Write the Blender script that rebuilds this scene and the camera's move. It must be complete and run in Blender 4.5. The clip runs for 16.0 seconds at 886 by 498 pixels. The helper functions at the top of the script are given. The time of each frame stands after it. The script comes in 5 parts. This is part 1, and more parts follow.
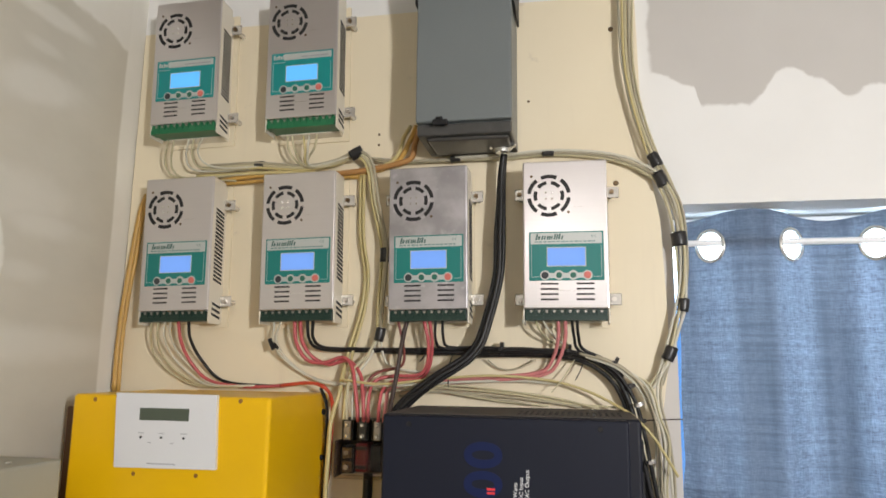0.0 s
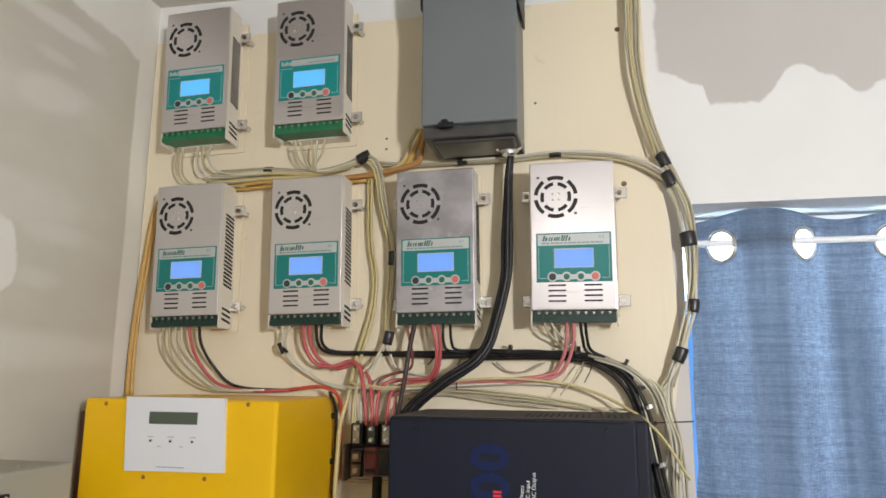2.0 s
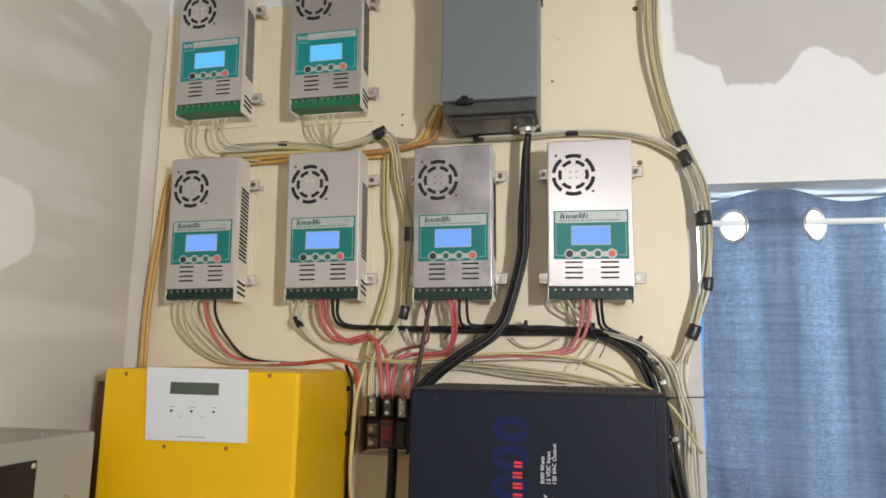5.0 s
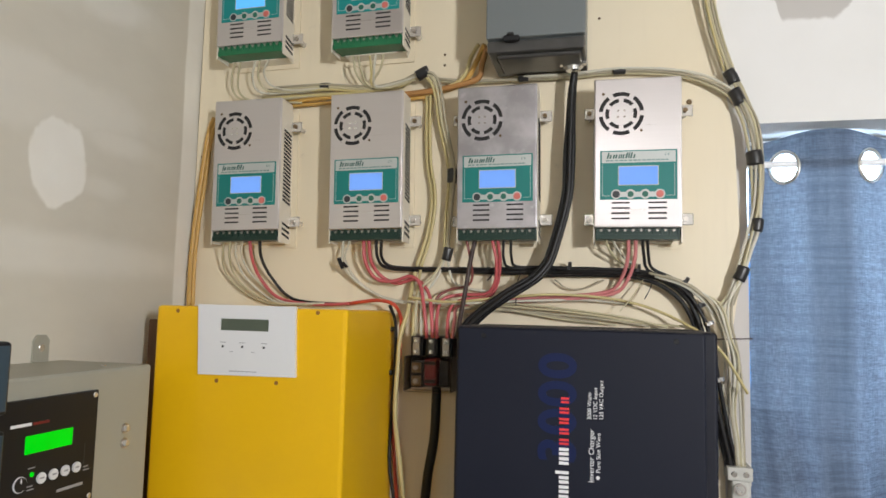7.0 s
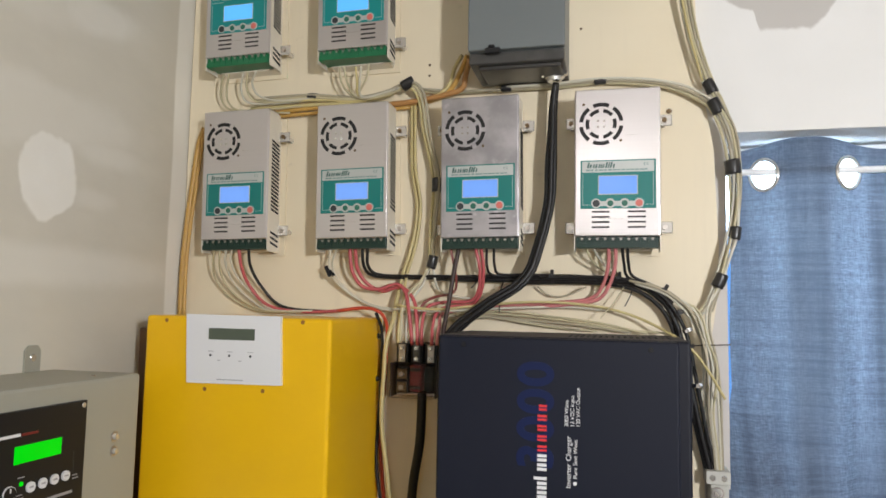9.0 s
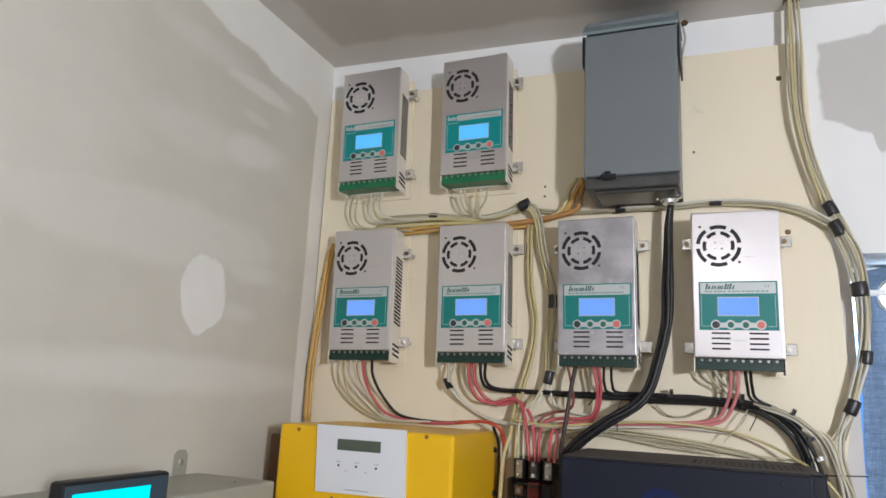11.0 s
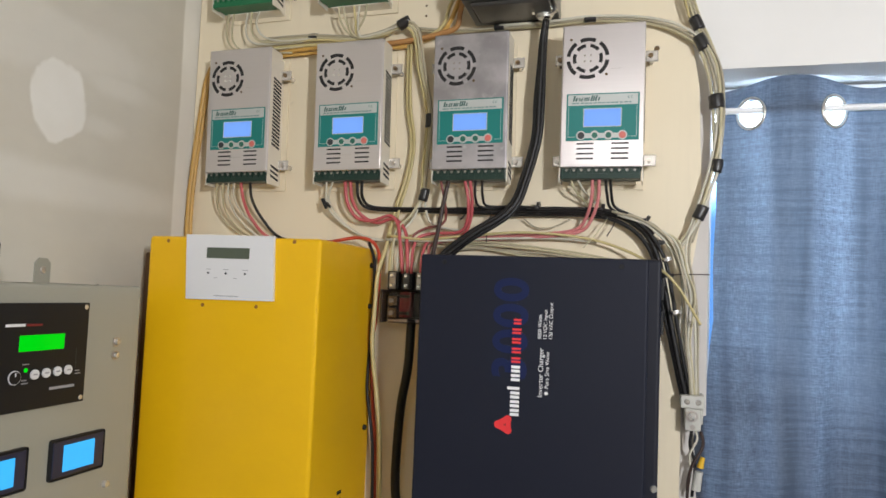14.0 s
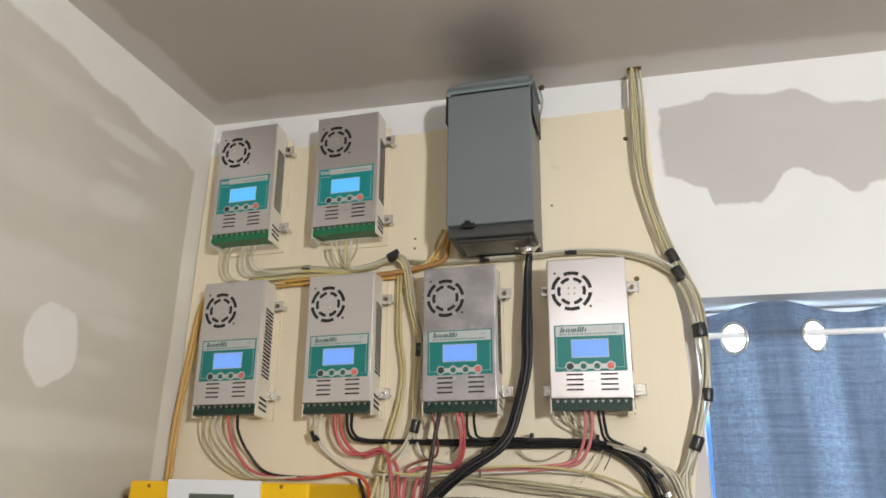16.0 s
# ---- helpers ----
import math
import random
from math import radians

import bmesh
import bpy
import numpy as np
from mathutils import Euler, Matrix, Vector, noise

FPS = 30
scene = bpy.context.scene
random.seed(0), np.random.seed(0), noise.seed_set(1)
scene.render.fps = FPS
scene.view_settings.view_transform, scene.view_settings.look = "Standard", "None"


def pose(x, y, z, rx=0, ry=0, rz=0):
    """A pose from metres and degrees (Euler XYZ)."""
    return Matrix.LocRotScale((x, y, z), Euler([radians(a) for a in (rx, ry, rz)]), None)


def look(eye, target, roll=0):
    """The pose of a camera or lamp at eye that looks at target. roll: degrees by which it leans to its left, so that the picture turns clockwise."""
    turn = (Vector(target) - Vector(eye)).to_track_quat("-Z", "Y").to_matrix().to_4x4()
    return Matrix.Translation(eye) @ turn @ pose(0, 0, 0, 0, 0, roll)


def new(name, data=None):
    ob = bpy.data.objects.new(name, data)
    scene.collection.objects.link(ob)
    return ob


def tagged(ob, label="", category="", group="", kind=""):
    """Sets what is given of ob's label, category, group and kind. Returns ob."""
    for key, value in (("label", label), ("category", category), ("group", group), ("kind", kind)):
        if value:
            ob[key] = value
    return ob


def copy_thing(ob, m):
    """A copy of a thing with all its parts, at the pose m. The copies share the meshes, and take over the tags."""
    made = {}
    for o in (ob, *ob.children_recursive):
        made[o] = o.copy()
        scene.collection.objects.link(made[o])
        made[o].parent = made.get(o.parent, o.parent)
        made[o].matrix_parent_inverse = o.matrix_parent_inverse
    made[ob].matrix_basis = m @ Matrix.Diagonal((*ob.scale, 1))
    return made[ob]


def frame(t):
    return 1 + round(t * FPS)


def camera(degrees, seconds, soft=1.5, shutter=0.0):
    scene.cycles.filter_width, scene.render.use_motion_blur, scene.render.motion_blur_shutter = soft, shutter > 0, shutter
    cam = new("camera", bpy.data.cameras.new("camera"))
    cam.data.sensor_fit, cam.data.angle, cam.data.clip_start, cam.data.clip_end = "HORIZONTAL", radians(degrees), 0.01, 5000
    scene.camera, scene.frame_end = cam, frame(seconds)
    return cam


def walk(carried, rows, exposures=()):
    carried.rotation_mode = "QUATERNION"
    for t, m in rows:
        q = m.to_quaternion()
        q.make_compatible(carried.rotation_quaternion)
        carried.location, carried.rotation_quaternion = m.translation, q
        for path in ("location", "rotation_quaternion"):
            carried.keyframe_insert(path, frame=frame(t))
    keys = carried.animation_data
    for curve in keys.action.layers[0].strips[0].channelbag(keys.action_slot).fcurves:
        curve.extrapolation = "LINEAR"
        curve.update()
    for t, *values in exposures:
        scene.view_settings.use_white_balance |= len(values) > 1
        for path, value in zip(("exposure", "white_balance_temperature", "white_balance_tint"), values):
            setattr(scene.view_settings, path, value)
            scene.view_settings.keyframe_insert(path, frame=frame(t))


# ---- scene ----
cam = camera(64.95, 16.0, 1.6, 0.3)
PATH = [
    (0, (0.052, -1.187, 1.652), (-0.325, 0.748, 1.988), 0.7),
    (0.5, (0.063, -1.198, 1.651), (-0.346, 0.717, 2.057), -0.3),
    (1, (0.075, -1.195, 1.655), (-0.335, 0.723, 2.047), -1.4),
    (1.5, (0.086, -1.185, 1.644), (-0.346, 0.727, 2.039), -0.4),
    (2, (0.072, -1.180, 1.645), (-0.360, 0.740, 2.001), 0.4),
    (2.5, (0.057, -1.175, 1.650), (-0.449, 0.728, 2.002), 1.9),
    (3, (0.042, -1.174, 1.642), (-0.418, 0.747, 1.956), 1.6),
    (3.2, (0.036, -1.182, 1.636), (-0.450, 0.732, 1.951), 1.2),
    (5.3, (0.021, -1.197, 1.633), (-0.345, 0.747, 1.931), 1.3),
    (5.5, (0.011, -1.195, 1.636), (-0.333, 0.757, 1.905), 1.6),
    (6, (-0.001, -1.199, 1.628), (-0.337, 0.760, 1.851), 2.6),
    (6.5, (0.006, -1.188, 1.621), (-0.373, 0.763, 1.843), 1.2),
    (6.8, (0.003, -1.196, 1.622), (-0.456, 0.742, 1.807), 1.3),
    (7, (-0.002, -1.198, 1.607), (-0.478, 0.736, 1.787), 1.4),
    (7.5, (-0.004, -1.209, 1.611), (-0.547, 0.712, 1.732), 1.4),
    (8, (0.009, -1.202, 1.608), (-0.529, 0.721, 1.728), 1.1),
    (8.5, (0.013, -1.198, 1.616), (-0.431, 0.749, 1.723), 1.8),
    (9, (0.034, -1.212, 1.626), (-0.451, 0.721, 1.796), 1.1),
    (9.2, (0.023, -1.220, 1.673), (-0.477, 0.708, 1.850), 1.7),
    (9.5, (-0.001, -1.257, 1.677), (-0.431, 0.647, 2.116), 0.3),
    (9.7, (0.001, -1.266, 1.671), (-0.572, 0.595, 2.127), 1.5),
    (10, (0.009, -1.280, 1.654), (-0.702, 0.527, 2.134), 2.9),
    (10.2, (0.010, -1.283, 1.666), (-0.728, 0.520, 2.117), 3.0),
    (12.3, (-0.001, -1.259, 1.646), (-0.697, 0.579, 2.017), 3.4),
    (12.5, (-0.009, -1.242, 1.629), (-0.611, 0.639, 1.943), 3.5),
    (12.8, (0.009, -1.209, 1.637), (-0.527, 0.705, 1.862), 2.0),
    (13, (0.026, -1.186, 1.622), (-0.436, 0.752, 1.802), 1.8),
    (13.5, (0.078, -1.214, 1.570), (-0.457, 0.707, 1.724), 2.7),
    (14, (0.108, -1.230, 1.530), (-0.450, 0.686, 1.656), 2.3),
    (14.5, (0.121, -1.239, 1.537), (-0.432, 0.663, 1.811), 3.1),
    (14.7, (0.125, -1.243, 1.555), (-0.448, 0.642, 1.895), 2.4),
    (15, (0.122, -1.252, 1.558), (-0.430, 0.615, 2.015), 1.4),
    (15.5, (0.119, -1.266, 1.589), (-0.438, 0.571, 2.150), 0.8),
    (16, (0.107, -1.254, 1.608), (-0.403, 0.570, 2.250), 1.0),
]
walk(cam, [(t, look(eye, target, roll)) for t, eye, target, roll in PATH], [(0.0, 0.0, 6450, 12), (1.5, 0.0, 6250, 12), (3.2, 0.0, 6280, 12), (5.3, 0.0, 6200, 11), (9.6, 0.0, 6250, 12), (10.0, 0.0, 6050, 12), (10.2, 0.0, 6000, 12), (12.2, -0.15, 5600, 15), (12.6, -0.15, 5600, 15), (13.0, -0.05, 5700, 14), (13.5, 0.0, 6050, 12), (14.0, 0.0, 6180, 12), (15.0, 0.0, 6450, 12), (16.0, 0.0, 6280, 12)])

# ---- world and light ----
world = bpy.data.worlds.new("sky")
scene.world = world
world.use_nodes = True
wn = world.node_tree.nodes
sky = wn.new("ShaderNodeTexSky")
sky.sky_type, sky.sun_disc = "NISHITA", False
sky.sun_elevation, sky.sun_rotation = radians(35), radians(150)
world.node_tree.links.new(sky.outputs[0], wn["Background"].inputs[0])
wn["Background"].inputs[1].default_value = 0.1


def area_lamp(name, place, target, wide, high, watts, colour):
    data = bpy.data.lights.new(name, "AREA")
    data.shape, data.size, data.size_y, data.energy, data.color = "RECTANGLE", wide, high, watts, colour
    ob = new(name, data)
    ob.matrix_world = look(place, target)
    return ob


# key light placed by the shadows, in an added window; daylight behind the curtain
area_lamp("south_key_light", (1.0, -2.06, 1.80), (0.1, 0.0, 1.80), 0.10, 0.17, 31.5, (1.0, 0.995, 0.98))
# a small bulb high behind the walker, mirrored in the metal covers
area_lamp("bulb_light", (-0.05, -2.05, 2.20), (-0.05, 0.0, 1.9), 0.10, 0.10, 2.2, (1.0, 0.97, 0.92))
area_lamp("north_window_light", (0.78, 0.166, 1.64), (0.78, -1.0, 1.62), 0.98, 0.54, 8.8, (0.68, 0.86, 1.0))


# ---- materials ----
class Nodes:
    """A small builder for node materials."""

    def __init__(self, name):
        self.mat = bpy.data.materials.new(name)
        self.mat.use_nodes = True
        self.tree = self.mat.node_tree
        self.bsdf = self.tree.nodes["Principled BSDF"]
        self.out = self.tree.nodes["Material Output"]
        self.coord = self.add("ShaderNodeTexCoord").outputs["Object"]

    def add(self, kind):
        return self.tree.nodes.new(kind)

    def put(self, value, socket):
        if isinstance(value, bpy.types.NodeSocket):
            self.tree.links.new(value, socket)
        else:
            socket.default_value = value

    def world_coord(self):
        self.coord = self.add("ShaderNodeNewGeometry").outputs["Position"]

    def math(self, op, a, b=0.0, clamp=False):
        n = self.add("ShaderNodeMath")
        n.operation, n.use_clamp = op, clamp
        self.put(a, n.inputs[0]), self.put(b, n.inputs[1])
        return n.outputs[0]

    def noise(self, scale, detail=3.0, rough=0.55, stretch=(1, 1, 1)):
        m = self.add("ShaderNodeMapping")
        self.put(self.coord, m.inputs[0])
        m.inputs["Scale"].default_value = stretch
        n = self.add("ShaderNodeTexNoise")
        self.put(m.outputs[0], n.inputs["Vector"])
        n.inputs["Scale"].default_value, n.inputs["Detail"].default_value, n.inputs["Roughness"].default_value = scale, detail, rough
        return n.outputs["Fac"]

    def ramp(self, fac, low, high):
        n = self.add("ShaderNodeMapRange")
        n.interpolation_type = "SMOOTHSTEP"
        self.put(fac, n.inputs[0])
        n.inputs[1].default_value, n.inputs[2].default_value = low, high
        return n.outputs[0]

    def mix(self, fac, a, b):
        n = self.add("ShaderNodeMix")
        n.data_type = "RGBA"
        self.put(fac, n.inputs[0])
        self.put(a if not isinstance(a, tuple) else (*a, 1), n.inputs[6])
        self.put(b if not isinstance(b, tuple) else (*b, 1), n.inputs[7])
        return n.outputs[2]

    def bump(self, height, strength, distance=0.001):
        n = self.add("ShaderNodeBump")
        n.inputs["Strength"].default_value, n.inputs["Distance"].default_value = strength, distance
        self.put(height, n.inputs["Height"])
        self.put(n.outputs[0], self.bsdf.inputs["Normal"])

    def done(self, colour, rough, metal=0.0, **more):
        self.put(colour if not isinstance(colour, tuple) else (*colour, 1), self.bsdf.inputs["Base Color"])
        self.put(rough, self.bsdf.inputs["Roughness"])
        self.bsdf.inputs["Metallic"].default_value = metal
        for key, value in more.items():
            self.bsdf.inputs[key.replace("_", " ")].default_value = value
        return self.mat


def paint(name, colour, rough=0.5, metal=0.0, vary=0.12, scale=14, grain=220, bump=0.15, **more):
    """A plain surface with blotches, fine grain and slight relief."""
    n = Nodes(name)
    big, fine = n.noise(scale, 4), n.noise(grain, 2)
    dark = tuple(c * (1 - vary) for c in colour)
    light = tuple(min(1, c * (1 + vary * 0.6)) for c in colour)
    tone = n.mix(n.math("ADD", n.math("MULTIPLY", big, 0.75), n.math("MULTIPLY", fine, 0.25)), dark, light)
    n.bump(fine, bump, 0.0004)
    return n.done(tone, n.math("ADD", n.math("MULTIPLY", big, 0.16), rough - 0.08), metal, **more)


def brushed(name, colour, rough):
    n = Nodes(name)
    streak, big, fine = n.noise(60, 3, 0.6, (0.12, 1, 6)), n.noise(9, 4), n.noise(500, 1)
    tone = n.mix(n.math("ADD", n.math("MULTIPLY", streak, 0.5), n.math("MULTIPLY", big, 0.5)), tuple(c * 0.86 for c in colour), colour)
    n.bump(n.math("ADD", n.math("MULTIPLY", streak, 0.6), n.math("MULTIPLY", fine, 0.4)), 0.12, 0.0003)
    return n.done(tone, n.math("ADD", n.math("MULTIPLY", streak, 0.18), rough - 0.09), 0.82)


def smudged(name, colour, rough):
    """Smudged sheet: base and clouds darkened for a dim reflection, with cleaner spots."""
    n = Nodes(name)
    streak, cloud, spots = n.noise(60, 3, 0.6, (0.12, 1, 6)), n.noise(16, 5), n.noise(38, 3)
    tone = n.mix(n.ramp(cloud, 0.36, 0.66), tuple(c * 0.70 for c in colour), colour)
    tone = n.mix(n.math("MULTIPLY", n.ramp(spots, 0.60, 0.72), 0.6), tone, tuple(min(1, c * 1.25) for c in colour))
    n.bump(streak, 0.12, 0.0003)
    return n.done(tone, n.math("ADD", n.math("MULTIPLY", cloud, 0.22), rough - 0.08), 0.82)


def screen(name, colour, strength):
    """A lit display, a little uneven, under a glossy window."""
    n = Nodes(name)
    n.put(n.mix(n.noise(30, 3), tuple(c * 0.86 for c in colour), colour), n.bsdf.inputs["Emission Color"])
    n.bsdf.inputs["Emission Strength"].default_value = strength
    return n.done(tuple(0.004 + c * 0.03 for c in colour), 0.22, 0.0, Specular_IOR_Level=0.12)


def outdoors():
    """Glaring sky that sinks into blue haze lower down."""
    n = Nodes("bright_outdoors")
    n.world_coord()
    rise = n.ramp(axis(n, "Z"), 1.74, 1.98)
    n.put(n.mix(rise, (0.16, 0.42, 0.95), (0.72, 0.90, 1.0)), n.bsdf.inputs["Emission Color"])
    n.put(n.math("ADD", n.math("MULTIPLY", rise, 13.0), 0.95), n.bsdf.inputs["Emission Strength"])
    return n.done((0.0, 0.0, 0.0), 1.0)


def axis(n, which):
    s = n.add("ShaderNodeSeparateXYZ")
    n.put(n.coord, s.inputs[0])
    return s.outputs["XYZ".index(which)]


def blob(n, u, v, cu, cv, ru, rv, ragged=0.25, soft=0.08, scale=14):
    """A ragged ellipse, as a trowel leaves it: 1 inside."""
    du = n.math("DIVIDE", n.math("SUBTRACT", u, cu), ru)
    dv = n.math("DIVIDE", n.math("SUBTRACT", v, cv), rv)
    d = n.math("SQRT", n.math("ADD", n.math("MULTIPLY", du, du), n.math("MULTIPLY", dv, dv)))
    d = n.math("ADD", d, n.math("MULTIPLY", n.math("SUBTRACT", n.noise(scale, 3), 0.5), ragged * 2))
    return n.ramp(d, 1 + soft, 1 - soft)


def most(n, *masks):
    out = masks[0]
    for m in masks[1:]:
        out = n.math("MAXIMUM", out, m)
    return out


def plaster_west():
    """Bare grey-tan wallboard with pale joint compound over seams and screw heads."""
    n = Nodes("plaster_west")
    n.world_coord()
    y, z = axis(n, "Y"), axis(n, "Z")
    wob = n.math("MULTIPLY", n.math("SUBTRACT", n.noise(9, 4), 0.5), 0.05)
    wob_fine = n.math("MULTIPLY", n.math("SUBTRACT", n.noise(5, 2), 0.5), 0.012)
    corner = n.ramp(n.math("ADD", y, wob_fine), -0.043, -0.036)
    top = n.ramp(n.math("ADD", n.math("ADD", z, wob), n.math("MULTIPLY", y, 0.12)), 2.256, 2.268)
    spot = blob(n, y, z, -0.338, 1.819, 0.055, 0.064, 0.42, 0.07, 11)

    def smear(cu, cv, ru, rv, weight, soft=0.35, slope=0.0, ragged=0.3, scale=12):
        return n.math("MULTIPLY", blob(n, y, n.math("ADD", z, n.math("MULTIPLY", y, slope)), cu, cv + cu * slope, ru, rv, ragged, soft, scale), weight * 0.88)

    smears = most(
        n,
        smear(-0.250, 2.232, 0.095, 0.015, 0.58, 0.45, 0.0, 0.6, 10),
        smear(-0.400, 2.250, 0.120, 0.022, 0.30, 0.6),
        smear(-0.248, 2.170, 0.040, 0.011, 0.32, 0.5),
        smear(-0.232, 2.106, 0.085, 0.031, 0.52, 0.45, -0.15, 0.6, 9),
        smear(-0.400, 2.085, 0.140, 0.036, 0.26, 0.6),
        smear(-0.470, 1.905, 0.320, 0.055, 0.34, 0.25, -0.05),
        smear(-0.215, 1.876, 0.085, 0.019, 0.36, 0.6, 0.0, 0.7, 9),
        smear(-0.250, 1.796, 0.050, 0.015, 0.30, 0.6, 0.0, 0.7, 10),
        smear(-0.36, 1.68, 0.34, 0.03, 0.45, 0.5),
        smear(-0.68, 2.02, 0.15, 0.17, 0.25, 0.6),
    )
    mud = most(n, corner, n.math("MULTIPLY", top, 0.92), spot, smears)
    streaks = n.noise(7, 4, 0.6, (1, 1, 2.2))
    base = n.mix(n.math("ADD", n.math("MULTIPLY", n.noise(3.2, 5), 0.55), n.math("MULTIPLY", streaks, 0.45)), (0.52, 0.487, 0.402), (0.725, 0.682, 0.576))
    fine = n.noise(300, 2)
    n.bump(n.math("ADD", n.math("MULTIPLY", mud, 0.5), n.math("MULTIPLY", fine, 0.15)), 0.3, 0.0008)
    return n.done(n.mix(mud, base, n.mix(n.noise(16, 3), (0.79, 0.76, 0.68), (0.86, 0.835, 0.765))), 0.75)


def plaster_north():
    """White joint compound with bare grey wallboard showing through in ragged patches."""
    n = Nodes("plaster_north")
    n.world_coord()
    x, z = axis(n, "X"), axis(n, "Z")
    wob = n.math("MULTIPLY", n.math("SUBTRACT", n.noise(11, 4), 0.5), 0.06)
    rag = n.math("MULTIPLY", n.math("SUBTRACT", n.noise(40, 3), 0.5), 0.016)

    def edge(knots):
        """Height of a trowelled edge along the wall, knot by knot."""
        out = knots[0][1]
        for (xa, za), (xb, zb) in zip(knots, knots[1:]):
            out = n.math("ADD", out, n.math("MULTIPLY", n.ramp(x, xa, xb), zb - za))
        return out

    lower = edge(((0.18, 2.168), (0.255, 2.137), (0.268, 2.101), (0.342, 2.099), (0.406, 2.161), (0.456, 2.141), (0.498, 2.103), (0.540, 2.121), (0.640, 2.135), (0.700, 2.105), (0.800, 2.150), (0.950, 2.110)))
    upper_edge = edge(((0.19, 2.312), (0.265, 2.319), (0.282, 2.332), (0.371, 2.318), (0.420, 2.321), (0.492, 2.283), (0.572, 2.277), (0.75, 2.295)))
    low = n.ramp(n.math("SUBTRACT", n.math("ADD", z, n.math("ADD", rag, n.math("MULTIPLY", wob, 0.2))), lower), -0.004, 0.004)
    high = n.ramp(n.math("SUBTRACT", n.math("ADD", z, rag), upper_edge), 0.004, -0.004)
    left = n.ramp(n.math("ADD", x, n.math("MULTIPLY", wob, 0.5)), 0.180, 0.188)
    bare = n.math("MULTIPLY", n.math("MULTIPLY", low, high), left)
    white = n.mix(n.noise(6, 5), (0.74, 0.73, 0.70), (0.83, 0.82, 0.80))
    grey = n.mix(n.noise(5, 4), (0.50, 0.475, 0.445), (0.575, 0.55, 0.515))
    n.bump(n.math("SUBTRACT", n.math("MULTIPLY", n.noise(280, 2), 0.15), n.math("MULTIPLY", bare, 0.5)), 0.3, 0.0008)
    # strip beside the board, darkened in colour for the wire bundle's shade
    thin = n.math("MULTIPLY", n.ramp(n.math("ADD", x, wob), 0.232, 0.214), n.ramp(n.math("ADD", z, wob), 1.97, 1.90))
    white = n.mix(n.math("MULTIPLY", thin, 0.8), white, (0.54, 0.505, 0.475))
    return n.done(n.mix(bare, white, grey), 0.72)


def plaster_ceiling():
    """Bare tan-grey board, paler compound along the edges, one soft dark patch."""
    n = Nodes("plaster_ceiling")
    n.world_coord()
    x, y = axis(n, "X"), axis(n, "Y")
    wob = n.math("MULTIPLY", n.math("SUBTRACT", n.noise(9, 4), 0.5), 0.05)
    north = n.ramp(n.math("ADD", n.math("ADD", y, wob), n.math("MULTIPLY", x, -0.02)), -0.075, -0.05)
    west = n.ramp(n.math("ADD", x, wob), -0.735, -0.755)
    mud = n.math("MULTIPLY", n.math("MAXIMUM", north, west), 0.8)
    dark_patch = blob(n, x, y, -0.105, -0.13, 0.10, 0.13, 0.3, 0.75, 8)
    base = n.mix(n.noise(3, 5), (0.45, 0.405, 0.35), (0.515, 0.47, 0.41))
    tone = n.mix(mud, base, n.mix(n.noise(12, 3), (0.62, 0.585, 0.53), (0.69, 0.655, 0.60)))
    n.bump(n.math("ADD", n.math("MULTIPLY", mud, 0.5), n.math("MULTIPLY", n.noise(300, 2), 0.15)), 0.25, 0.0008)
    return n.done(n.mix(n.math("MULTIPLY", dark_patch, 0.6), tone, (0.09, 0.075, 0.065)), 0.8)


def board_paint():
    """Cream paint over plywood, with drips, scuffs and a faint grain."""
    n = Nodes("board_paint")
    n.world_coord()
    big, grain, fine = n.noise(4, 5), n.noise(26, 4, 0.6, (1, 1, 0.08)), n.noise(260, 2)
    tone = n.mix(big, (0.755, 0.655, 0.468), (0.835, 0.745, 0.560))
    tone = n.mix(n.math("MULTIPLY", n.ramp(grain, 0.52, 0.75), 0.22), tone, (0.62, 0.54, 0.40))
    tone = n.mix(n.math("MULTIPLY", n.ramp(n.noise(18, 5), 0.66, 0.74), 0.35), tone, (0.50, 0.43, 0.33))
    n.bump(n.math("ADD", grain, n.math("MULTIPLY", fine, 0.4)), 0.2, 0.0006)
    return n.done(tone, n.math("ADD", n.math("MULTIPLY", big, 0.2), 0.36))


